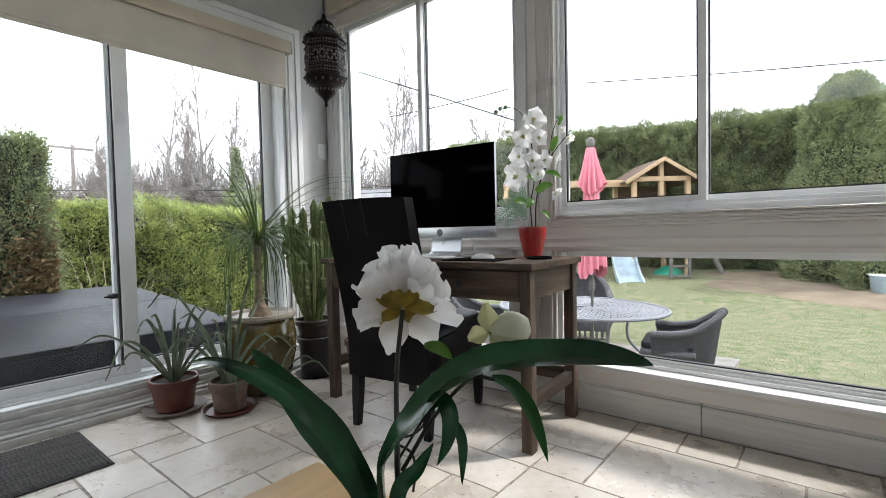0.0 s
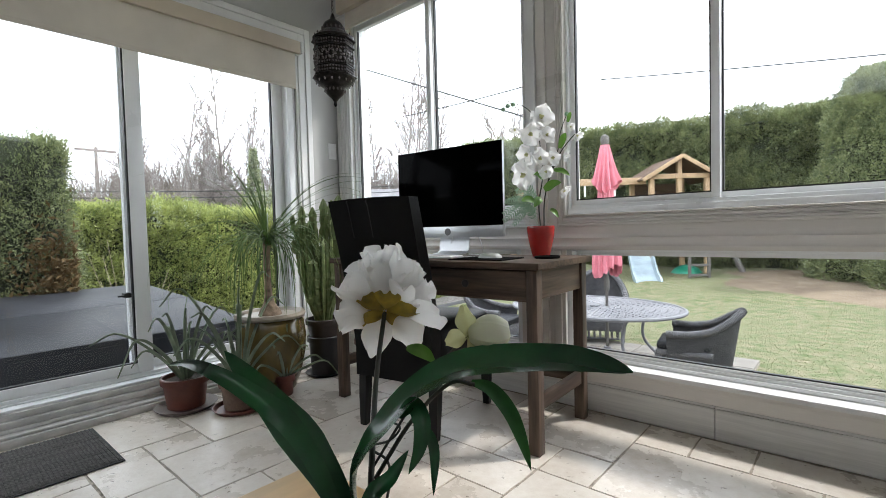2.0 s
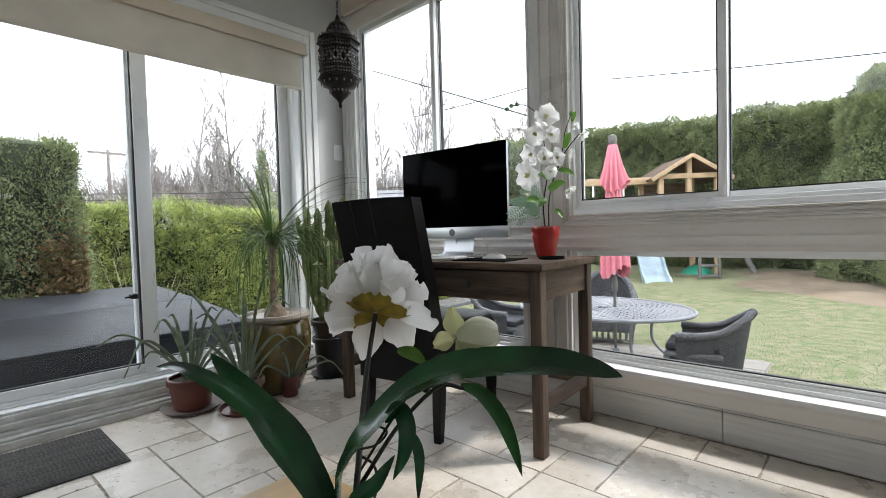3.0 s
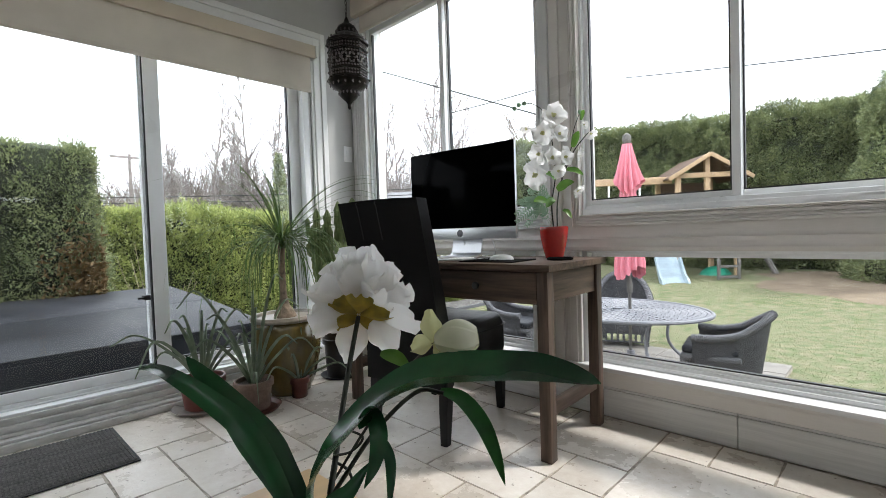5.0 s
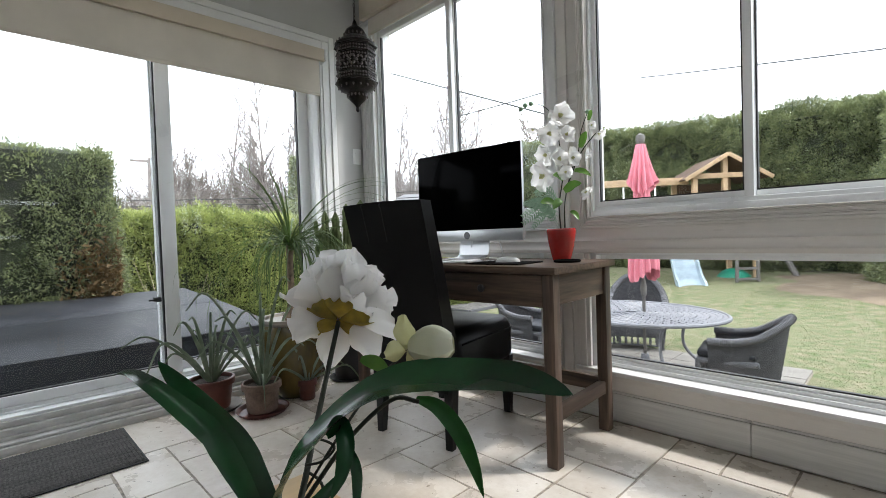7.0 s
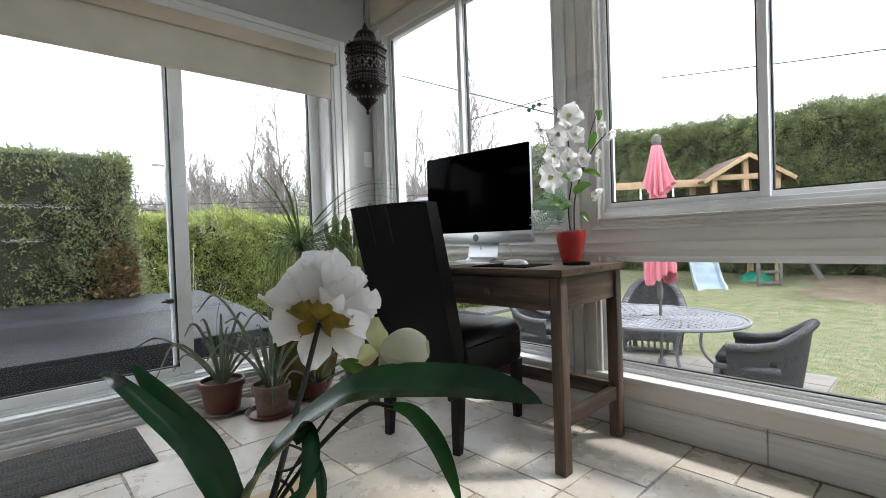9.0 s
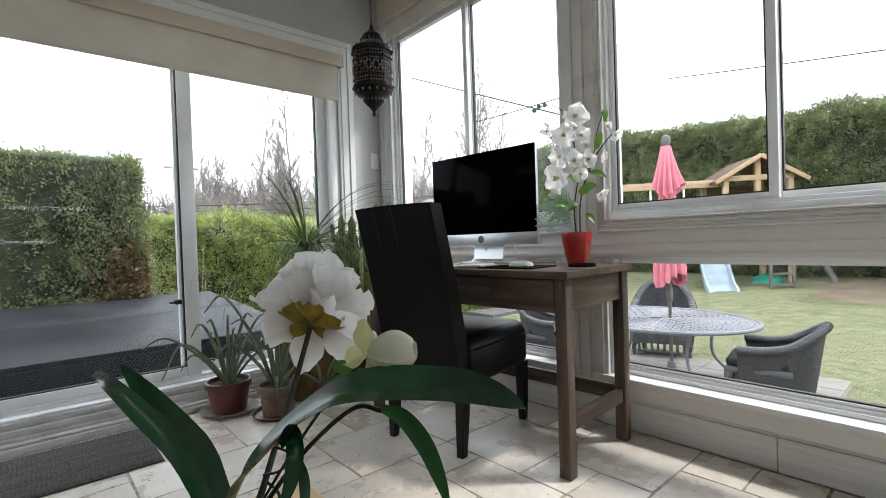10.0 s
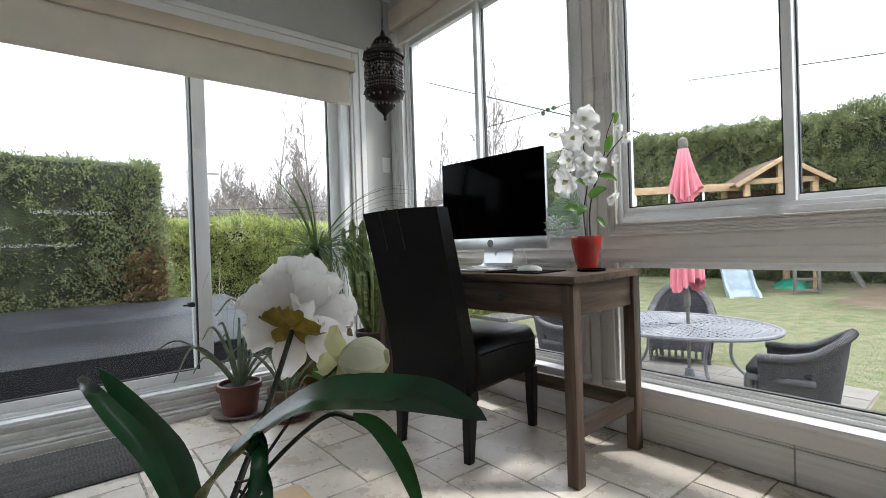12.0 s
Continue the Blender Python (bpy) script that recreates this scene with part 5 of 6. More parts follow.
def cover_half(x0, x1, z0, z1):
    bm = bmesh.new()
    bx(bm, x0, x1, -1.53, 1.53, 0, 0.1, bevel=0.02)
    for v in bm.verts:
        t = (v.co.x - x0) / (x1 - x0)
        v.co.z = z0 + (z1 - z0) * t + v.co.z - 0.02 * noise.noise(Vector((v.co.x, v.co.y, 0)) * 2)
    return bm


part("cover", cover_half(-1.05, 0.02, 0.37, 0.315), M_COVER, tub, "grey vinyl half cover")
part("cover", cover_half(0.03, 1.06, 0.315, 0.235), M_COVER, tub, "grey vinyl half cover")
part("skirt", boxes([(1.062, 1.072, -1.5, 1.5, 0.10, 0.30)], 0.003), M_COVER, tub)


# ---- hedges: thousands of sprays over a core painted dark as inner shade ----
def sprays(pos, nor, size, seed, out_bias=0.5, up_bias=0.35):
    """Four-cornered fronds at pos, facing about along nor."""
    r = np.random.RandomState(seed)
    n = len(pos)
    d = nor * out_bias + r.normal(size=(n, 3)) * 0.55
    d[:, 2] += up_bias
    d /= np.linalg.norm(d, axis=1)[:, None]
    s = np.cross(d, r.normal(size=(n, 3)))
    s /= np.linalg.norm(s, axis=1)[:, None]
    L = size * r.uniform(0.6, 1.3, n)[:, None]
    wv = L * r.uniform(0.14, 0.28, n)[:, None]
    bend = np.cross(s, d)
    a = pos - d * L * 0.3
    v = np.stack([a, pos + d * L * 0.25 - s * wv, pos + d * L + bend * L * 0.25, pos + d * L * 0.25 + s * wv], axis=1).reshape(-1, 3)
    f = np.arange(4 * n).reshape(-1, 4)
    return v, f


def mesh_np(name, v, f, material):
    me = bpy.data.meshes.new(name)
    me.vertices.add(len(v))
    me.vertices.foreach_set("co", v.astype(np.float32).ravel())
    k = f.shape[1]
    me.loops.add(f.size)
    me.loops.foreach_set("vertex_index", f.astype(np.int32).ravel())
    me.polygons.add(len(f))
    me.polygons.foreach_set("loop_start", np.arange(0, f.size, k, dtype=np.int32))
    me.update(calc_edges=True)
    me.materials.append(material)
    return me


def lumps(p, amp, freq, seed):
    out = np.zeros(len(p))
    r = np.random.RandomState(seed)
    for o in range(4):
        k = r.normal(size=(3, 3)) * freq * (1.8 ** o)
        ph = r.uniform(0, 6.28, 3)
        out += (np.sin(p @ k + ph)).sum(axis=1) / 3 * amp / (1.5 ** o)
    return out


def tufts(P, N, size, seed, k=8):
    """Gathers fronds in tufts that stand out or sink in, with dark gaps between."""
    r = np.random.RandomState(seed)
    m = len(P) // k
    pick = r.permutation(len(P))[:m]
    c, q = P[pick], N[pick]
    c = c + q * (r.uniform(-1, 1, m) ** 3 * 1.1 - 0.35)[:, None] * size * 2.4
    j = r.normal(size=(m, k, 3)) * size * 0.75
    lean = j / size * 0.55
    return (c[:, None, :] + j).reshape(-1, 3), (q[:, None, :] + lean).reshape(-1, 3)


def hedge(label, x0, x1, y0, y1, z0, z1, n, size, material, seed, rnd=0.35, amp=0.08, faces="NSEWT", name="hedge"):
    h = thing(name, ((x0 + x1) / 2, (y0 + y1) / 2, z0), label, "hedge", "garden hedges")
    hx_, hy_, hz_ = (x1 - x0) / 2, (y1 - y0) / 2, z1 - z0
    r = np.random.RandomState(seed)
    areas = {"N": hx_ * 2 * hz_, "S": hx_ * 2 * hz_, "E": hy_ * 2 * hz_, "W": hy_ * 2 * hz_, "T": 4 * hx_ * hy_}
    tot = sum(areas[c] for c in faces)
    P, N = [], []
    for c in faces:
        m = int(n * areas[c] / tot)
        u, v = r.uniform(-1, 1, m), r.uniform(0, 1, m)
        one = np.ones(m)
        if c == "T":
            p, q = np.stack([u * hx_, r.uniform(-1, 1, m) * hy_, one * hz_], 1), (0, 0, 1)
        elif c in "NS":
            s = 1 if c == "N" else -1
            p, q = np.stack([u * hx_, s * hy_ * one, v * hz_], 1), (0, s, 0)
        else:
            s = 1 if c == "E" else -1
            p, q = np.stack([s * hx_ * one, u * hy_, v * hz_], 1), (s, 0, 0)
        P.append(p)
        N.append(np.tile(np.array(q, float), (m, 1)))
    P, N = np.concatenate(P), np.concatenate(N)
    # round the top edges and corners
    inner = np.stack([np.clip(P[:, 0], -hx_ + rnd, hx_ - rnd), np.clip(P[:, 1], -hy_ + min(rnd, hy_ * 0.95), hy_ - min(rnd, hy_ * 0.95)), np.minimum(P[:, 2], hz_ - rnd)], 1)
    d = P - inner
    ln = np.linalg.norm(d, axis=1)[:, None]
    nn = np.where(ln > 1e-6, d / np.maximum(ln, 1e-6), N)
    P = inner + nn * np.minimum(ln, rnd)
    P = P + nn * (lumps(P, amp, 1.6, seed) + lumps(P, amp * 0.5, 6.0, seed + 3))[:, None]
    P, nn = tufts(P, nn, size, seed + 7)
    v, f = sprays(P, nn, size, seed + 1, 0.75, 0.45)
    ob = new("foliage", mesh_np("foliage", v, f, material))
    ob.parent = h
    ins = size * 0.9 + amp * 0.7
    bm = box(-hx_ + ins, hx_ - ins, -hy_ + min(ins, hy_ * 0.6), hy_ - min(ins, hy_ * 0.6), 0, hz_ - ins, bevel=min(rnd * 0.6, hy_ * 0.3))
    part("shade_core", bm, M_CEDARIN, h)
    return h


tall_hedge = hedge("tall clipped cedar hedge in shade with a rounded browned end", -6.6, -5.25, -3.2, 1.13, GROUND, 1.89, 240000, 0.027, M_CEDAR, 5, rnd=0.30, amp=0.07)
hedge("long low cedar hedge behind the deck, greens brightened as if sunlit", -9.2, -8.0, -2.5, 9.5, GROUND, 1.36, 260000, 0.046, M_CEDARLT, 6, rnd=0.18, amp=0.09, faces="SET")
back_hedge = hedge("tall dense cedar hedge along the back of the garden", -14.0, 6.0, 17.0, 18.6, GROUND, 4.34, 400000, 0.066, M_CEDAR, 8, rnd=0.35, amp=0.26, faces="ST")
back_hedge.rotation_euler = (0, radians(3.0), 0)
hedge("green hedge of the neighbouring garden", -27.0, -21.8, 13.0, 14.5, GROUND, 3.1, 16000, 0.13, M_CEDAR, 9, rnd=0.4, amp=0.25, faces="ST")
hedge("low dark evergreen shrubs in a mulch bed", 0.5, 3.6, 13.6, 14.5, GROUND, 0.12, 26000, 0.055, M_CEDAR, 10, rnd=0.3, amp=0.16)


r = np.random.RandomState(44)
n = 1000
P = np.stack([np.full(n, 0.675) + r.uniform(-0.03, 0.03, n), r.normal(1.93, 0.12, n), r.normal(1.40, 0.20, n)], 1)
P[:, 1] = np.minimum(P[:, 1], 2.08)
v, f = sprays(P, np.tile(np.array([1.0, 0.2, 0.0]), (n, 1)), 0.06, 45)
ob = new("browned_sprays", mesh_np("browned_sprays", v, f, M_BROWNED))
ob.parent = tall_hedge
ob["label"] = "browned dying cedar sprays"
ds = thing("dry_shrub", (-6.35, 1.75, GROUND), "bare dry stalks of a shrub beside the hot tub", "shrub")
for i in range(11):
    bm = bmesh.new()
    a, hh_ = rng.uniform(0, 6.28), rng.uniform(1.2, 1.75)
    tube(bm, bez([(0, 0, 0), (0.12 * math.cos(a), 0.2 * math.sin(a), hh_ * 0.5), (0.3 * math.cos(a), 0.45 * math.sin(a), hh_)], 8), taper(9, 0.007, 0.003), 5)
    part("stalk", bm, M_STRAW, ds)


def dome(label, at, rx, h, n, size, material, seed):
    t = thing("cedar_tree", at, label, "tree")
    r = np.random.RandomState(seed)
    u = np.where(r.uniform(0, 1, n) < 0.40, 1 - 0.30 * r.uniform(0, 1, n) ** 2, r.uniform(0, 0.8, n))
    a = r.uniform(0, 2 * np.pi, n)
    R = rx * (0.88 + 0.12 * np.sin(np.pi * np.minimum(u, 0.7) / 0.7)) * np.sqrt(np.maximum(0, 1 - u ** 4.5))
    P = np.stack([R * np.cos(a), R * np.sin(a), u * h], 1)
    N = np.stack([np.cos(a), np.sin(a), 0.9 * u ** 6], 1)
    N /= np.linalg.norm(N, axis=1)[:, None]
    P += N * lumps(P, 0.12, 1.5, seed)[:, None]
    P, N = tufts(P, N, size, seed + 7)
    v, f = sprays(P, N, size, seed + 1)
    ob = new("crown", mesh_np("crown", v, f, material))
    ob.parent = t
    # solid core, its dark colour stands for shade within the crown
    part("shade_core", lathe([(rx * 0.70, 0.1), (rx * 0.80, h * 0.35), (rx * 0.72, h * 0.60), (rx * 0.58, h * 0.78), (rx * 0.42, h * 0.88), (rx * 0.18, h * 0.93), (0.05, h * 0.94)], 24), M_CEDARIN, t)
    part("trunk", lathe([(0.14, 0), (0.11, 0.5)], 10), M_BARK, t)


dome("big rounded dark cedar at the garden's corner", (0.42, 15.6, GROUND), 1.22, 5.25, 120000, 0.060, M_CEDAR, 31)

bm = bmesh.new()
rings = []
for q in (0.02, 0.2, 0.4, 0.6, 0.8, 1.0):
    ring = []
    for k in range(56):
        u = 2 * math.pi * k / 56
        w = q * (1 + 0.10 * math.sin(3 * u + 1) + 0.06 * math.sin(7 * u) + 0.03 * math.sin(13 * u))
        p = pose(1.7, 14.2, 0, 0, 0, -16) @ Vector((5.0 * w * math.cos(u), 2.6 * w * math.sin(u), 0))
        p.z = float(lawn_z(p.y)) + 0.05 * (1 - q) ** 0.5 + (0.02 * noise.noise(p * 2.5) if q < 1 else 0.0) + 0.012 * (q < 1) - 0.012 * (q == 1)
        ring.append(bm.verts.new(p))
    rings.append(ring)
for a, b in zip(rings, rings[1:]):
    for k in range(56):
        bm.faces.new((a[k], a[(k + 1) % 56], b[(k + 1) % 56], b[k]))
bm.faces.new(rings[0])
bmesh.ops.recalc_face_normals(bm, faces=bm.faces)
structure("soil_bed", bm, M_SOILOUT, "bare brown soil bed below the hedge")

# grass: short blades near the patio
r = np.random.RandomState(3)
NB = 230000
gx, gy = r.uniform(-9, 4.5, NB), 4.0 + 11.5 * r.uniform(0, 1, NB) ** 1.2
keep = ~((gx < -0.78) & (gy < 6.82)) & ~((gx < -6.8) & (gy > 7.7) & (gy < 9.8)) & ~(((gx - 1.7) / 4.6) ** 2 + ((gy - 14.1 + 0.28 * (gx - 1.7)) / 2.3) ** 2 < 1)
gx, gy = gx[keep], gy[keep]
n = len(gx)
ang, hh, ww = r.uniform(0, 6.28, n), r.uniform(0.006, 0.016, n), r.uniform(0.002, 0.005, n)
lean = r.normal(size=(n, 2)) * 0.016
base = np.stack([gx, gy, lawn_z(gy)], 1)
side = np.stack([np.cos(ang) * ww, np.sin(ang) * ww, np.zeros(n)], 1)
tip = base + np.stack([lean[:, 0], lean[:, 1], hh], 1)
v = np.stack([base - side, base + side, tip], 1).reshape(-1, 3)
tagged(new("grass", mesh_np("grass", v, np.arange(3 * n).reshape(-1, 3), M_BLADE)), "short patchy spring grass blades", "grass", "", "stuff")

# ---- patio furniture ----
tb = thing("patio_table", (-2.43, 5.74, GROUND + 0.055), "oval grey cast-metal patio table with a pierced lattice top", "table")
TA, TBB, TZ = 1.06, 0.84, 0.665
bm = bmesh.new()
pts = [(TA * math.cos(u), TBB * math.sin(u), TZ) for u in [2 * math.pi * k / 64 for k in range(65)]]
tube(bm, pts, 0.022, 8)
part("rim", bm, M_IRON, tb)
bm = bmesh.new()
for ring in range(1, 16):
    f0 = ring / 16
    m = max(8, int(72 * f0))
    for k in range(m):
        u0 = 2 * math.pi * (k + 0.5 * (ring % 2)) / m
        u1 = u0 + 2 * math.pi / m * 0.52
        for du in (u1, 2 * u0 - u1):
            a = Vector((TA * f0 * math.cos(u0), TBB * f0 * math.sin(u0), TZ))
            g = (ring + 1) / 16
            b = Vector((TA * g * math.cos(du), TBB * g * math.sin(du), TZ))
            tube(bm, [a, b], 0.010, 4)
for ring in (2, 4, 6, 8, 10, 12, 14):
    f0 = ring / 16
    tube(bm, [(TA * f0 * math.cos(u), TBB * f0 * math.sin(u), TZ) for u in [2 * math.pi * k / 40 for k in range(41)]], 0.009, 4)
part("lattice_top", bm, M_IRON, tb, "pierced lattice top")
for sx, sy in ((-1, -1), (1, -1), (1, 1), (-1, 1)):
    bm = bmesh.new()
    p = bez([(sx * 0.60, sy * 0.42, TZ - 0.01), (sx * 0.50, sy * 0.36, 0.50), (sx * 0.50, sy * 0.36, 0.25), (sx * 0.66, sy * 0.48, 0.03), (sx * 0.72, sy * 0.52, 0.012)], 24)
    tube(bm, p, 0.018, 8)
    part("leg", bm, M_IRON, tb)
bm = bmesh.new()
tube(bm, [(0.02, 0.02, TZ + 0.02)] * 1 + [(0.02, 0.02, TZ - 0.05)], 0.05, 16)
part("hub", bm, M_IRON, tb)

um = thing("patio_umbrella", (-2.295, 5.83, GROUND + 0.055), "closed pink canvas patio umbrella on a grey pole", "umbrella")
bm = bmesh.new()
tube(bm, [(0, 0, 0.04), (0, 0, 1.5), (0, 0, 2.72)], 0.019, 12)
part("pole", bm, M_GREYPOST, um)
part("base", lathe([(0.24, 0), (0.24, 0.03), (0.06, 0.06), (0.04, 0.16)], 28), M_IRON, um)
part("crank_housing", lathe([(0.02, 0.86), (0.032, 0.88), (0.036, 0.98), (0.022, 1.06)], 16), M_GREYPOST, um)
part("finial", lathe([(0.03, 2.68), (0.05, 2.72), (0.054, 2.76), (0.045, 2.80), (0.01, 2.825)], 20), M_GREYPOST, um, "grey ball finial")


def folds(z0, z1, r0, r1, n, seed, amp, hem=0.0):
    bm = bmesh.new()
    seg = 112
    rows = []
    for i in range(25):
        t = (i / 24) ** 1.4
        z = z0 + (z1 - z0) * t
        ring = []
        for k in range(seg):
            u = 2 * math.pi * k / seg
            w = math.sin(n * u + 0.6 * math.sin(3 * t + seed)) * amp * (1 - t * 0.7)
            rr = (r0 + (r1 - r0) * t) * (1 + w + 0.12 * math.sin(u + seed) * (1 - t))
            rr *= 1 - hem * max(0.0, 1 - t / 0.09)
            zz = z + (0.02 * math.sin(n * u + seed) + 0.07 * math.sin(2 * u + seed)) * (1 - t) ** 3
            ring.append(bm.verts.new((rr * math.cos(u), rr * math.sin(u), zz)))
        rows.append(ring)
    for a, b in zip(rows, rows[1:]):
        for k in range(seg):
            bm.faces.new((a[k], a[(k + 1) % seg], b[(k + 1) % seg], b[k]))
    bm.faces.new(rows[-1])
    return bm


part("upper_canopy", folds(2.16, 2.69, 0.150, 0.052, 13, 1.0, 0.26), M_PINK, um, smooth=60)
part("lower_canopy", folds(1.12, 2.34, 0.165, 0.070, 14, 2.3, 0.18, 0.06), M_PINK, um, smooth=60)


def wicker_chair(at, turn, label, top=0.23, size=(1, 1, 1)):
    """Round-backed wicker armchair; it faces its own +y."""
    c = thing("wicker_armchair", at, label, "chair", "patio chairs", turn)
    c.scale = size

    def side(u):
        # the top roll, from one arm's front round the back to the other
        a = -math.pi * 0.08 - u * math.pi * 0.84
        x, y = 0.33 * math.cos(a), 0.33 * math.sin(a) - 0.02
        f = abs(2 * u - 1)
        if f > 0.72:
            y += (f - 0.72) / 0.28 * 0.26
        back = math.sin(max(0, 1 - f / 0.85) * math.pi / 2)
        z = 0.54 + top * back ** (1.2 if top < 0.3 else 0.75)
        y -= 0.17 * back
        return Vector((x * (1 + 0.04 * back), y, z))

    n = 40
    rail = [side(i / n) for i in range(n + 1)]
    front = [Vector((rail[0].x, rail[0].y + 0.02, 0.5)), Vector((rail[0].x, rail[0].y + 0.01, 0.3))]
    bm = bmesh.new()
    tube(bm, rail, 0.036, 10)
    part("top_roll", bm, M_WICKER, c, "woven wicker roll along arms and back")
    wrap = bmesh.new()
    for i in range(n * 2):
        p, q = side(i / (2 * n)), side((i + 0.5) / (2 * n))
        d = (q - p).normalized()
        a = d.orthogonal().normalized()
        b = d.cross(a)
        tube(wrap, [p + 0.037 * (a * math.cos(u) + b * math.sin(u)) for u in [k * math.pi / 4 for k in range(9)]], 0.0055, 4)
    part("wrapping", wrap, M_WICKER, c)
    bm = bmesh.new()
    rows = []
    for i in range(n + 1):
        p = rail[i]
        q = Vector((p.x * 0.86, min(p.y + 0.10, 0.24) if p.y < 0.1 else p.y * 0.92, 0.10))
        rows.append([bm.verts.new(p.lerp(q, t)) for t in (0, 0.2, 0.4, 0.6, 0.8, 1)])
    for a, b in zip(rows, rows[1:]):
        for k in range(5):
            bm.faces.new((a[k], b[k], b[k + 1], a[k + 1]))
    g = bmesh.ops.solidify(bm, geom=bm.faces[:], thickness=0.02)
    part("shell", bm, M_WICKER, c)
    part("seat", box(-0.28, 0.28, -0.27, 0.27, 0.30, 0.36, bevel=0.02), M_WICKER, c)
    part("cushion", box(-0.26, 0.26, -0.25, 0.26, 0.36, 0.44, bevel=0.03, seg=3), M_COVER, c, "dark grey seat cushion")
    part("front_apron", box(-0.27, 0.27, 0.245, 0.275, 0.20, 0.33, bevel=0.006), M_WICKER, c)
    loop = None
    for k in range(9):
        if loop is None:
            lb = bmesh.new()
            tube(lb, [(0.036 * math.cos(u), 0, 0.06 * math.sin(u)) for u in [2 * math.pi * q / 12 for q in range(13)]], 0.008, 5)
            loop = part("loop", lb, M_WICKER, c)
            o = loop
        else:
            o = new("loop", loop.data)
            o.parent = c
        o.location = (-0.232 + 0.058 * k, 0.26, 0.145)
    part("bottom_rail", box(-0.27, 0.27, 0.25, 0.27, 0.075, 0.095, bevel=0.004), M_WICKER, c)
    for x, y in ((-0.255, 0.235), (0.255, 0.235), (-0.20, -0.22), (0.20, -0.22)):
        bm = bmesh.new()
        tube(bm, [(x, y, 0.34), (x, y, 0)], [0.022, 0.018], 8)
        part("leg", bm, M_WICKER, c)
    return c


PZ = GROUND + 0.055
wicker_chair((-1.32, 5.55, PZ), 99, "dark grey wicker armchair at the end of the table")
wicker_chair((-2.84, 6.85, PZ - 0.025), 200, "dark grey wicker armchair on the lawn side of the table", 0.46, (1.36, 1.1, 1.0))
wicker_chair((-3.75, 5.55, PZ), -80, "dark grey wicker armchair at the far end of the table")

# ---- play fort ----
fo = thing("play_fort", (-3.45, 13.5, GROUND), "wooden play fort with a gabled roof, ladder and swing beam", "play fort", turn=39)
fx = 0.72
for x in (-fx, 0.0, fx):
    part("post", box(x - 0.06, x + 0.06, -0.06, 0.06, 0 if x else 1.40, 2.98 if x else 3.47, bevel=0.006), M_CEDARWOOD, fo)
for x in (-fx, fx):
    part("post", box(x - 0.06, x + 0.06, 1.34, 1.46, 0, 3.06, bevel=0.006), M_CEDARWOOD, fo)
part("cross_beam", box(-fx - 0.06, fx + 0.06, -0.085, -0.06, 2.90, 3.03, bevel=0.005), M_CEDARWOOD, fo)
for s in (-1, 1):
    m = Matrix.Translation((0, 0, 3.48)) @ Matrix.Rotation(s * radians(31), 4, 'Y')
    part("roof", box(*sorted((0, s * 1.18)), -0.22, 1.6, -0.02, 0.03, bevel=0.004, m=m), M_DARKWOOD, fo, "brown board roof slope")
    part("barge_board", box(*sorted((0, s * 1.20)), -0.25, -0.22, -0.05, 0.05, bevel=0.004, m=m), M_CEDARWOOD, fo)
for k in range(7):
    part("wall_board", box(-fx, fx, 1.38, 1.41, 1.5 + k * 0.2, 1.69 + k * 0.2, bevel=0.004), M_DARKWOOD, fo)
part("platform", box(-fx - 0.06, fx + 0.06, -0.05, 1.45, 1.38, 1.46, bevel=0.005), M_DARKWOOD, fo)
part("swing_beam", box(-4.2, -fx - 0.06, 0.2, 0.3, 2.80, 2.98, bevel=0.006), M_CEDARWOOD, fo)
bm = bmesh.new()
tube(bm, [(-4.1, 0.25, 2.88), (-4.5, -0.5, 0)], 0.06, 8)
tube(bm, [(-4.1, 0.25, 2.88), (-4.5, 1.0, 0)], 0.06, 8)
part("swing_leg", bm, M_CEDARWOOD, fo)
for x in (-1.6, -2.4, -3.2):
    part("bracket", box(x - 0.02, x + 0.02, 0.23, 0.27, 2.50, 2.80), M_WHITEPL, fo)
for x in (-0.02, 0.46):
    part("ladder_rail", box(x - 0.03, x + 0.03, -0.62, -0.55, 0.12, 1.4, bevel=0.004), M_GREYPOST, fo)
for k in range(5):
    part("rung", box(0.0, 0.45, -0.61, -0.56, 0.36 + k * 0.26, 0.42 + k * 0.26, bevel=0.004), M_GREYPOST, fo)
part("footing", box(-0.15, 0.60, -0.80, -0.40, 0.09, 0.15, bevel=0.01), M_PATIO, fo)
part("sandbox", box(0.75, 1.25, -0.3, 0.4, 0, 0.22, bevel=0.01), M_CEDARWOOD, fo)
bm = bmesh.new()
tube(bm, [(1.25, 0.3, 1.5), (1.75, -0.2, 0)], 0.07, 8)
part("brace", bm, M_GREYPOST, fo)
bm = bmesh.new()
bmesh.ops.create_uvsphere(bm, u_segments=28, v_segments=14, radius=1.0)
bmesh.ops.delete(bm, geom=[v for v in bm.verts if v.co.z < -0.01], context='VERTS')
for v in bm.verts:
    v.co = Vector((0.42 + v.co.x * 0.46, 0.5 + v.co.y * 0.45, 0.12 + v.co.z * 0.46))
part("turtle_shell", bm, M_GREENPL, fo, "green plastic sandbox lid")
sl = thing("slide", (-3.95, 12.35, GROUND), "pale blue plastic garden slide", "slide", turn=39)
bm = bmesh.new()
rows = []
line = bez([(0.22, 1.5, 1.75), (0.16, 1.0, 1.25), (0.08, 0.45, 0.62), (0.0, 0.0, 0.26), (-0.03, -0.25, 0.14), (-0.03, -0.34, 0.0)], 28)
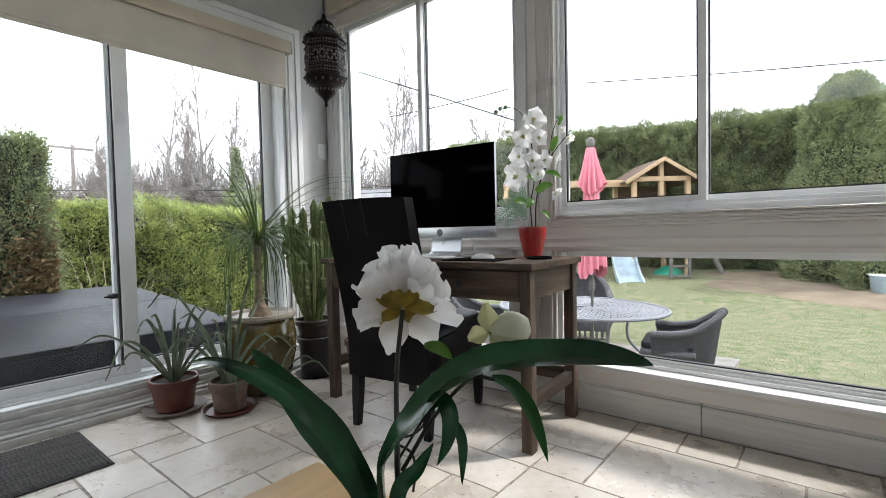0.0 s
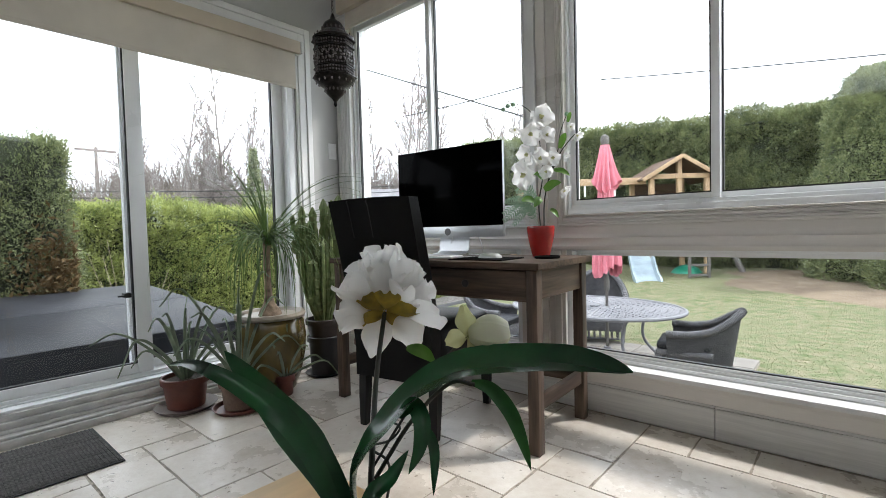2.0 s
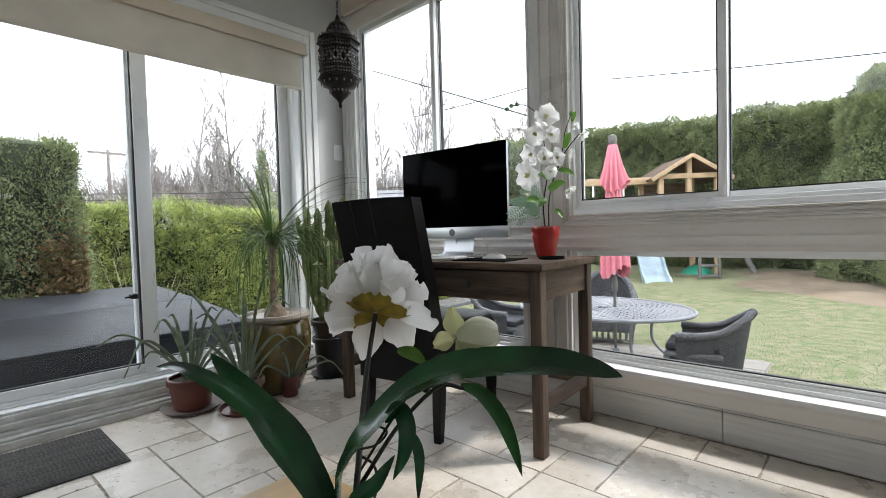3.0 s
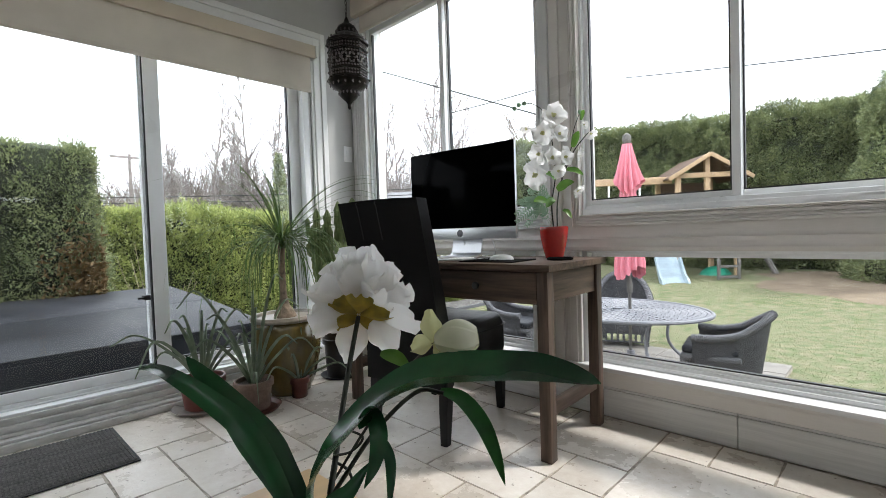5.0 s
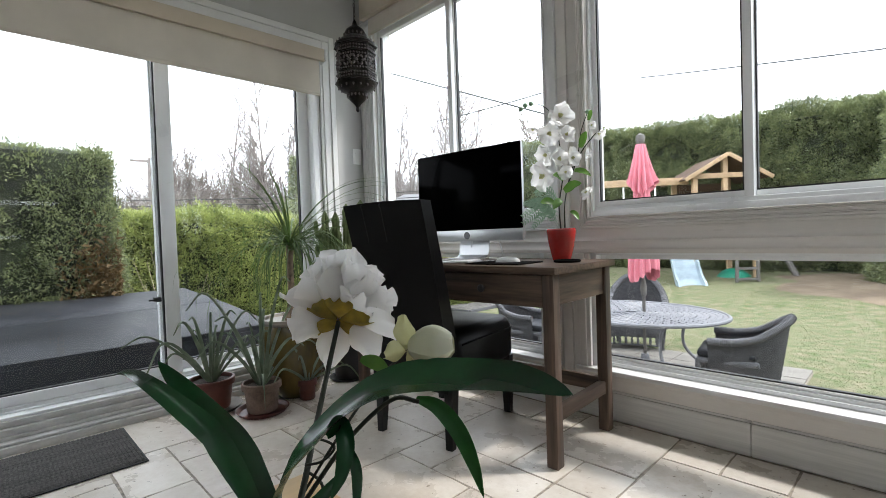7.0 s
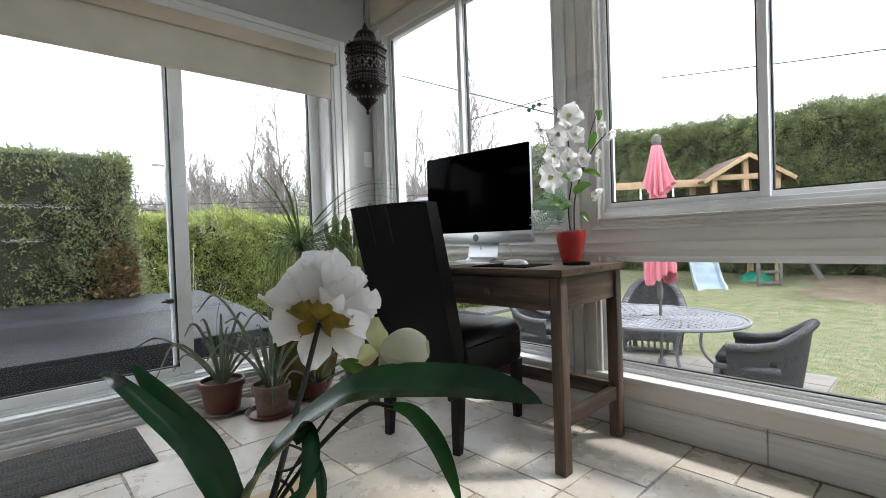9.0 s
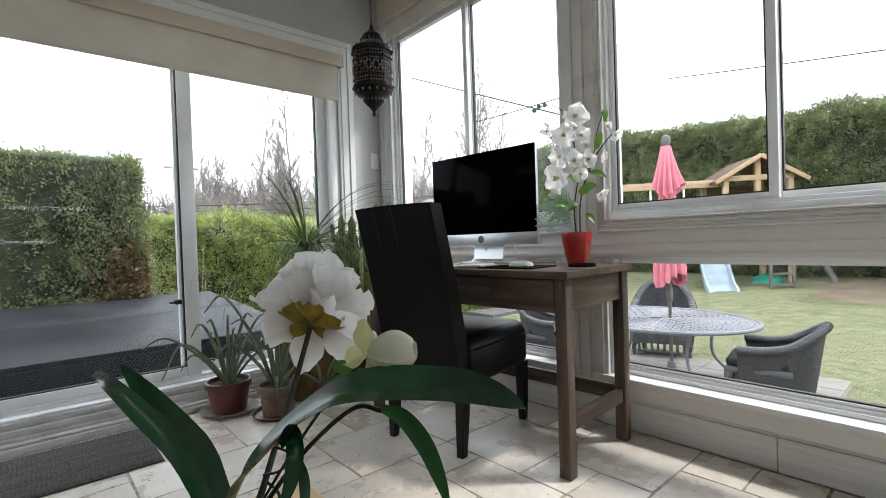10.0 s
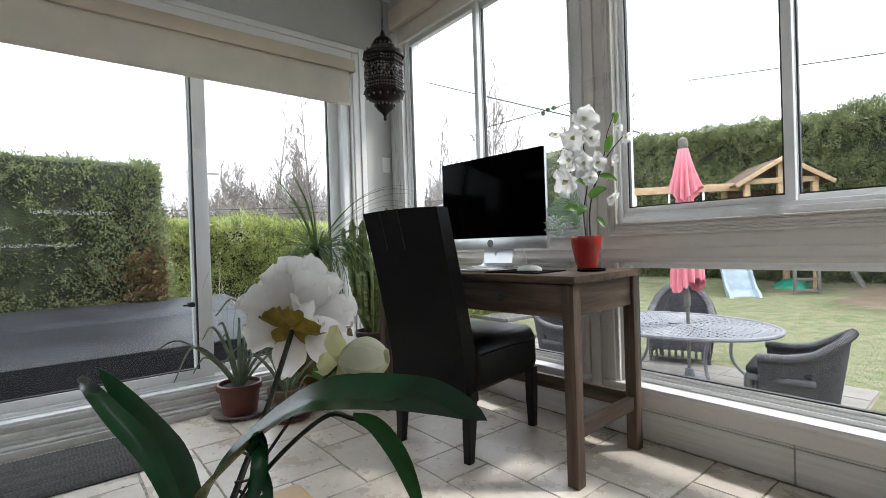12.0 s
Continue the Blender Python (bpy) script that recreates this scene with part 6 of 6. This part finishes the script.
for p in line:
    rows.append([bm.verts.new(p + Vector((u * 0.30, 0, h))) for u, h in ((-1.1, -0.06), (-1.1, 0.13), (-0.92, 0.14), (-0.82, 0.0), (0, -0.03), (0.82, 0.0), (0.92, 0.14), (1.1, 0.13), (1.1, -0.06), (0, -0.1))])
for a, b in zip(rows, rows[1:]):
    for k in range(10):
        bm.faces.new((a[k], a[(k + 1) % 10], b[(k + 1) % 10], b[k]))
bm.faces.new(rows[0])
bm.faces.new(rows[-1][::-1])
part("chute", bm, M_SLIDE, sl, smooth=35)
part("foot", box(-0.35, 0.30, -0.36, -0.05, 0, 0.10, bevel=0.02), M_SLIDE, sl)


for ob in (fo, sl):
    ob.location = (ob.location.x * 1.10 + 0.05, ob.location.y * 1.10 + 0.05, GROUND - 0.12 if ob is fo else GROUND)
    ob.scale = (1.10, 1.10, 1.10)

bn = thing("storage_tub", (0.98, 13.5, float(lawn_z(13.5))), "pale translucent plastic tub on the bare soil", "tub")
part("shell", lathe([(0.17, 0), (0.18, 0.01), (0.215, 0.40), (0.20, 0.40), (0.17, 0.03)], 24), M_SLIDE, bn)
part("rim", lathe([(0.20, 0.40), (0.235, 0.40), (0.24, 0.415), (0.235, 0.43), (0.20, 0.43)], 24), M_WHITEPL, bn)

M_GRAVEL = mat("grey_gravel", (0.20, 0.19, 0.18), 0.9, vary=0.6, scale=22, bump=1.0, fine=60, bump_d=0.03)
bm = bmesh.new()
rows = [[bm.verts.new((-9.8 + 0.15 * i, 7.8 + 0.14 * j, GROUND + 0.02 + 0.022 * noise.noise(Vector((i * 2.3, j * 2.7, 0))))) for i in range(20)] for j in range(15)]
for p, q in zip(rows, rows[1:]):
    for k in range(19):
        bm.faces.new((p[k], p[k + 1], q[k + 1], q[k]))
structure("gravel_bed", bm, M_GRAVEL, "grey gravel bed with a dark edging at the lawn")
structure("gravel_edging", boxes([(-6.96, -6.91, 7.76, 9.8, GROUND - 0.05, GROUND + 0.07), (-9.85, -6.96, 7.72, 7.77, GROUND - 0.05, GROUND + 0.07)], 0.008), M_DARKGREY, "dark plastic edging round the gravel")

# ---- bare trees, woods, poles, wires, houses ----
def bare_tree(at, height, seed, label, spread=0.5, stems=2, r0=0.10):
    """A leafless tree: upright leaders, side limbs that turn up, fine twigs."""
    t = thing("bare_tree", at, label, "tree", "leafless trees beyond the hedge")
    r = random.Random(seed)
    trunk, limbs, twigs = bmesh.new(), bmesh.new(), bmesh.new()

    def run(p, d, L, n, wob, lift):
        pts = [p]
        for _ in range(n):
            d = (d + Vector((r.gauss(0, wob), r.gauss(0, wob), lift))).normalized()
            p = p + d * L / n
            pts.append(p)
        return pts

    def off(d, angle):
        a = d.orthogonal().normalized()
        a = Matrix.Rotation(r.uniform(0, 6.283), 3, d) @ a
        return (d * math.cos(angle) + a * math.sin(angle)).normalized()

    fork = height * r.uniform(0.12, 0.22)
    base = run(Vector((0, 0, 0)), Vector((0, 0, 1)), fork, 3, 0.03, 0)
    tube(trunk, base, taper(len(base), r0 * 1.4, r0 * 1.1), 7)
    for k in range(stems):
        d = off(Vector((0, 0, 1)), r.uniform(0.05, 0.26) if stems > 1 else 0.03)
        H = (height - fork) * (1 if k == 0 else r.uniform(0.72, 0.97))
        ld = run(base[-1], d, H, 14, 0.05, 0.05)
        tube(limbs, ld, taper(len(ld), r0 * 0.85, 0.016), 5)
        for i in range(1, 14):
            for _ in range(2 if i < 11 else 1):
                u = i / 14
                L1 = H * spread * (1 - u) ** 0.7 * r.uniform(0.35, 0.8)
                br = run(ld[i], off((ld[i + 1] - ld[i]).normalized(), r.uniform(0.45, 1.0)), L1, 7, 0.09, 0.10)
                tube(limbs, br, taper(len(br), r0 * 0.28 * (1 - u) + 0.021, 0.012), 4)
                for q in range(2, 8):
                    for _ in range(3):
                        tw = run(br[q], off((br[q] - br[q - 1]).normalized(), r.uniform(0.4, 0.9)), L1 * r.uniform(0.15, 0.42), 4, 0.14, 0.08)
                        tube(twigs, tw, taper(len(tw), 0.020, 0.012), 3)
                        if r.random() < 0.6:
                            t2 = run(tw[2], off((tw[2] - tw[1]).normalized(), 0.7), L1 * r.uniform(0.08, 0.2), 3, 0.14, 0.06)
                            tube(twigs, t2, taper(len(t2), 0.013, 0.009), 3)
    part("trunk", trunk, M_BAREBARK, t)
    part("limbs", limbs, M_BAREBARK, t)
    part("twigs", twigs, M_BAREBARK, t)
    return t


G2 = GROUND - 0.3
for i, (x, y, h, s, k) in enumerate(((-33.7, 12.6, 11.6, 0.42, 2), (-32.6, 15.25, 13.0, 0.40, 3), (-32.1, 16.6, 11.4, 0.40, 2), (-25.4, 25.4, 14.4, 0.52, 3), (-27.6, 23.6, 11.6, 0.5, 2), (-24.0, 28.0, 11.5, 0.5, 2), (-18.9, 30.6, 12.3, 0.55, 3),
                                     (-21.0, 29.0, 9.8, 0.55, 2), (-34.6, 9.6, 7.8, 0.7, 4), (-33.2, 13.9, 8.5, 0.65, 4), (-30.9, 17.9, 9.0, 0.6, 3), (-35.6, 11.0, 6.5, 0.7, 4))):
    bare_tree((x, y, G2), h * 1.13, 40 + i, "leafless tree with fine upright branches", s, k, 0.13 if h > 10 else 0.07)
# low far woods
r = np.random.RandomState(12)
n = 42000
az = r.uniform(radians(28), radians(95), n)
dist = r.uniform(42, 60, n)
hgt = r.uniform(4.0, 13.0, n) * (0.65 + 0.35 * np.sin(az * 9) ** 2)
b = np.stack([-np.sin(az) * dist, np.cos(az) * dist, np.full(n, -2.0) + r.uniform(0, 4, n)], 1)
d = np.stack([r.normal(size=n) * 0.5, r.normal(size=n) * 0.5, np.ones(n)], 1)
tp_ = b + d * (hgt * r.uniform(0.3, 0.8, n))[:, None]
sd = np.stack([np.cos(az), np.sin(az), np.zeros(n)], 1) * r.uniform(0.015, 0.06, n)[:, None]
v = np.stack([b - sd, b + sd, tp_], 1).reshape(-1, 3)
tagged(new("far_woods", mesh_np("far_woods", v, np.arange(3 * n).reshape(-1, 3), M_FARWOOD)), "distant leafless woods, grey-brown", "woods", "", "stuff")

for x, y, h, rr, s in ((-29.3, 15.2, 7.6, 1.1, 1), (-27.0, 15.6, 5.2, 1.7, 2)):
    sp = thing("spruce_tree", (x, y, G2), "small dark spruce tree beyond the hedges", "tree")
    r = np.random.RandomState(70 + s)
    n = 2600
    u, a = r.uniform(0.06, 1, n) ** 0.8, r.uniform(0, 6.28, n)
    rad = rr * (1 - u) * (0.65 + 0.35 * np.sin(u * 40) ** 2) * r.uniform(0.5, 1.1, n) + 0.03
    P = np.stack([rad * np.cos(a), rad * np.sin(a), u * h], 1)
    N = np.stack([np.cos(a), np.sin(a), np.zeros(n)], 1)
    v, f = sprays(P, N, 0.28, 71 + s, 1.0, -0.1)
    ob = new("crown", mesh_np("crown", v, f, M_CEDAR))
    ob.parent = sp
    part("trunk", lathe([(0.12, 0), (0.02, h * 0.95)], 8), M_BAREBARK, sp)

pole = thing("utility_pole", (-36.6, 8.4, G2), "wooden utility pole with a crossarm", "pole")
part("mast", lathe([(0.13, 0), (0.09, 8.0)], 10), M_BAREBARK, pole)
part("crossarm", box(-0.06, 0.06, -1.1, 1.1, 7.7, 7.85), M_BAREBARK, pole)


def wire(a, b, sag, rad, label):
    bm = bmesh.new()
    a, b = Vector(a), Vector(b)
    pts = [a.lerp(b, t) - Vector((0, 0, sag * 4 * t * (1 - t))) for t in [i / 24 for i in range(25)]]
    tube(bm, pts, rad, 5)
    tagged(new("power_line", mesh_of("power_line", bm, M_WIRE, 40)), label, "wire", "power lines")


wire((-20.0, 16.0, 9.8), (-8.3, 16.4, 4.70), 0.0, 0.034, "thin dark power line across the sky")
wire((-16.2, 16.0, 6.43), (-9.6, 16.2, 6.45), 0.05, 0.024, "thin dark power line across the sky")
wire((-8.9, 22.0, 7.85), (9.5, 22.0, 5.45), 0.12, 0.024, "thin dark power line over the hedge")
wire((-30, 3.0, 3.0), (-17, 17.5, 3.0), 0.15, 0.022, "thin pale power line behind the low hedge")
wire((-30, 3.0, 3.3), (-17, 17.5, 3.3), 0.15, 0.022, "thin pale power line behind the low hedge")

ho = thing("neighbour_house", (-20.5, 19.5, GROUND), "pale sided neighbouring house with a low grey roof", "house", turn=40)
part("wall", box(-3.6, 2.6, 0, 6, 0, 3.4), M_SIDING, ho)
for k in range(16):
    part("siding_board", box(-3.6, 2.6, -0.03, 0.0, 0.2 + k * 0.2, 0.385 + k * 0.2, bevel=0.004, seg=1), M_SIDING, ho)
bm = bmesh.new()
vs = [bm.verts.new(q) for q in ((-3.9, -0.4, 3.4), (2.9, -0.4, 3.4), (2.9, 6.4, 3.4), (-3.9, 6.4, 3.4), (-2.2, 3, 4.6), (1.2, 3, 4.6))]
for f in ((0, 1, 5, 4), (1, 2, 5), (2, 3, 4, 5), (3, 0, 4), (3, 2, 1, 0)):
    bm.faces.new([vs[k] for k in f])
part("roof", bm, M_ROOF, ho)

# ---- stone tiles: mixed sizes on a 0.2 m grid, laid with the walls ----
U, V = 0.205, 0.2195
shapes = {}
NX, NY = 26, 22
gx0, gy0 = -2.91, -2.6175
used = np.zeros((NX, NY), bool)
rt = random.Random(5)


def lay(i, j, w, h):
    used[i:i + w, j:j + h] = True
    shapes.setdefault((w, h), []).append((i, j))


# the pattern between the door, the desk and the windows
for i, j, w, h in ((3, 0, 2, 2), (2, 0, 1, 1), (1, 1, 2, 2), (3, 2, 1, 1), (4, 2, 2, 2), (5, 1, 1, 1), (5, -1, 3, 2), (6, 1, 2, 2), (6, 3, 1, 1), (7, 3, 2, 1), (6, 4, 2, 2), (8, 4, 1, 1), (9, 4, 1, 1),
                   (8, 5, 2, 2), (10, 4, 3, 2), (10, 6, 1, 1), (11, 6, 1, 1), (12, 6, 2, 1), (9, 2, 3, 2), (4, 4, 2, 2), (8, 1, 1, 2), (12, 2, 2, 2), (9, 0, 2, 2)):
    lay(i + 1, j + 15, w, h)
for j in range(NY):
    for i in range(NX):
        if used[i, j]:
            continue
        opts = [(3, 2), (3, 2), (2, 2), (2, 3), (2, 2), (2, 1), (1, 1)]
        rt.shuffle(opts)
        for w, h in opts + [(2, 1), (1, 1)]:
            if i + w <= NX and j + h <= NY and not used[i:i + w, j:j + h].any():
                lay(i, j, w, h)
                break
meshes = {}
tile_rng = random.Random(9)
for (w, h), cells in shapes.items():
    for q, (i, j) in enumerate(cells):
        key_ = (w, h, q % 3)
        if key_ not in meshes:
            bm, g = bmesh.new(), 0.0024
            hw, hh = w * U / 2 - g, h * V / 2 - g
            rim = [(-hw + 2 * hw * k / 4, -hh) for k in range(4)] + [(hw, -hh + 2 * hh * k / 4) for k in range(4)] + [(hw - 2 * hw * k / 4, hh) for k in range(4)] + [(-hw, hh - 2 * hh * k / 4) for k in range(4)]
            rim = [(x + tile_rng.uniform(-0.0022, 0.0022), y + tile_rng.uniform(-0.0022, 0.0022)) for x, y in rim]
            low = [bm.verts.new((x, y, -0.012)) for x, y in rim]
            top = [bm.verts.new((x * (1 - 0.0022 / hw), y * (1 - 0.0022 / hh), 0.0)) for x, y in rim]
            for k in range(16):
                bm.faces.new((low[k], low[(k + 1) % 16], top[(k + 1) % 16], top[k]))
            bm.faces.new(top)
            meshes[key_] = mesh_of("tile", bm, M_TILE, 30)
        o = new("tile", meshes[key_])
        o.parent = floor
        o.location = (gx0 + (i + w / 2) * U, gy0 + (j + h / 2) * V, tile_rng.uniform(-0.0012, 0.0))
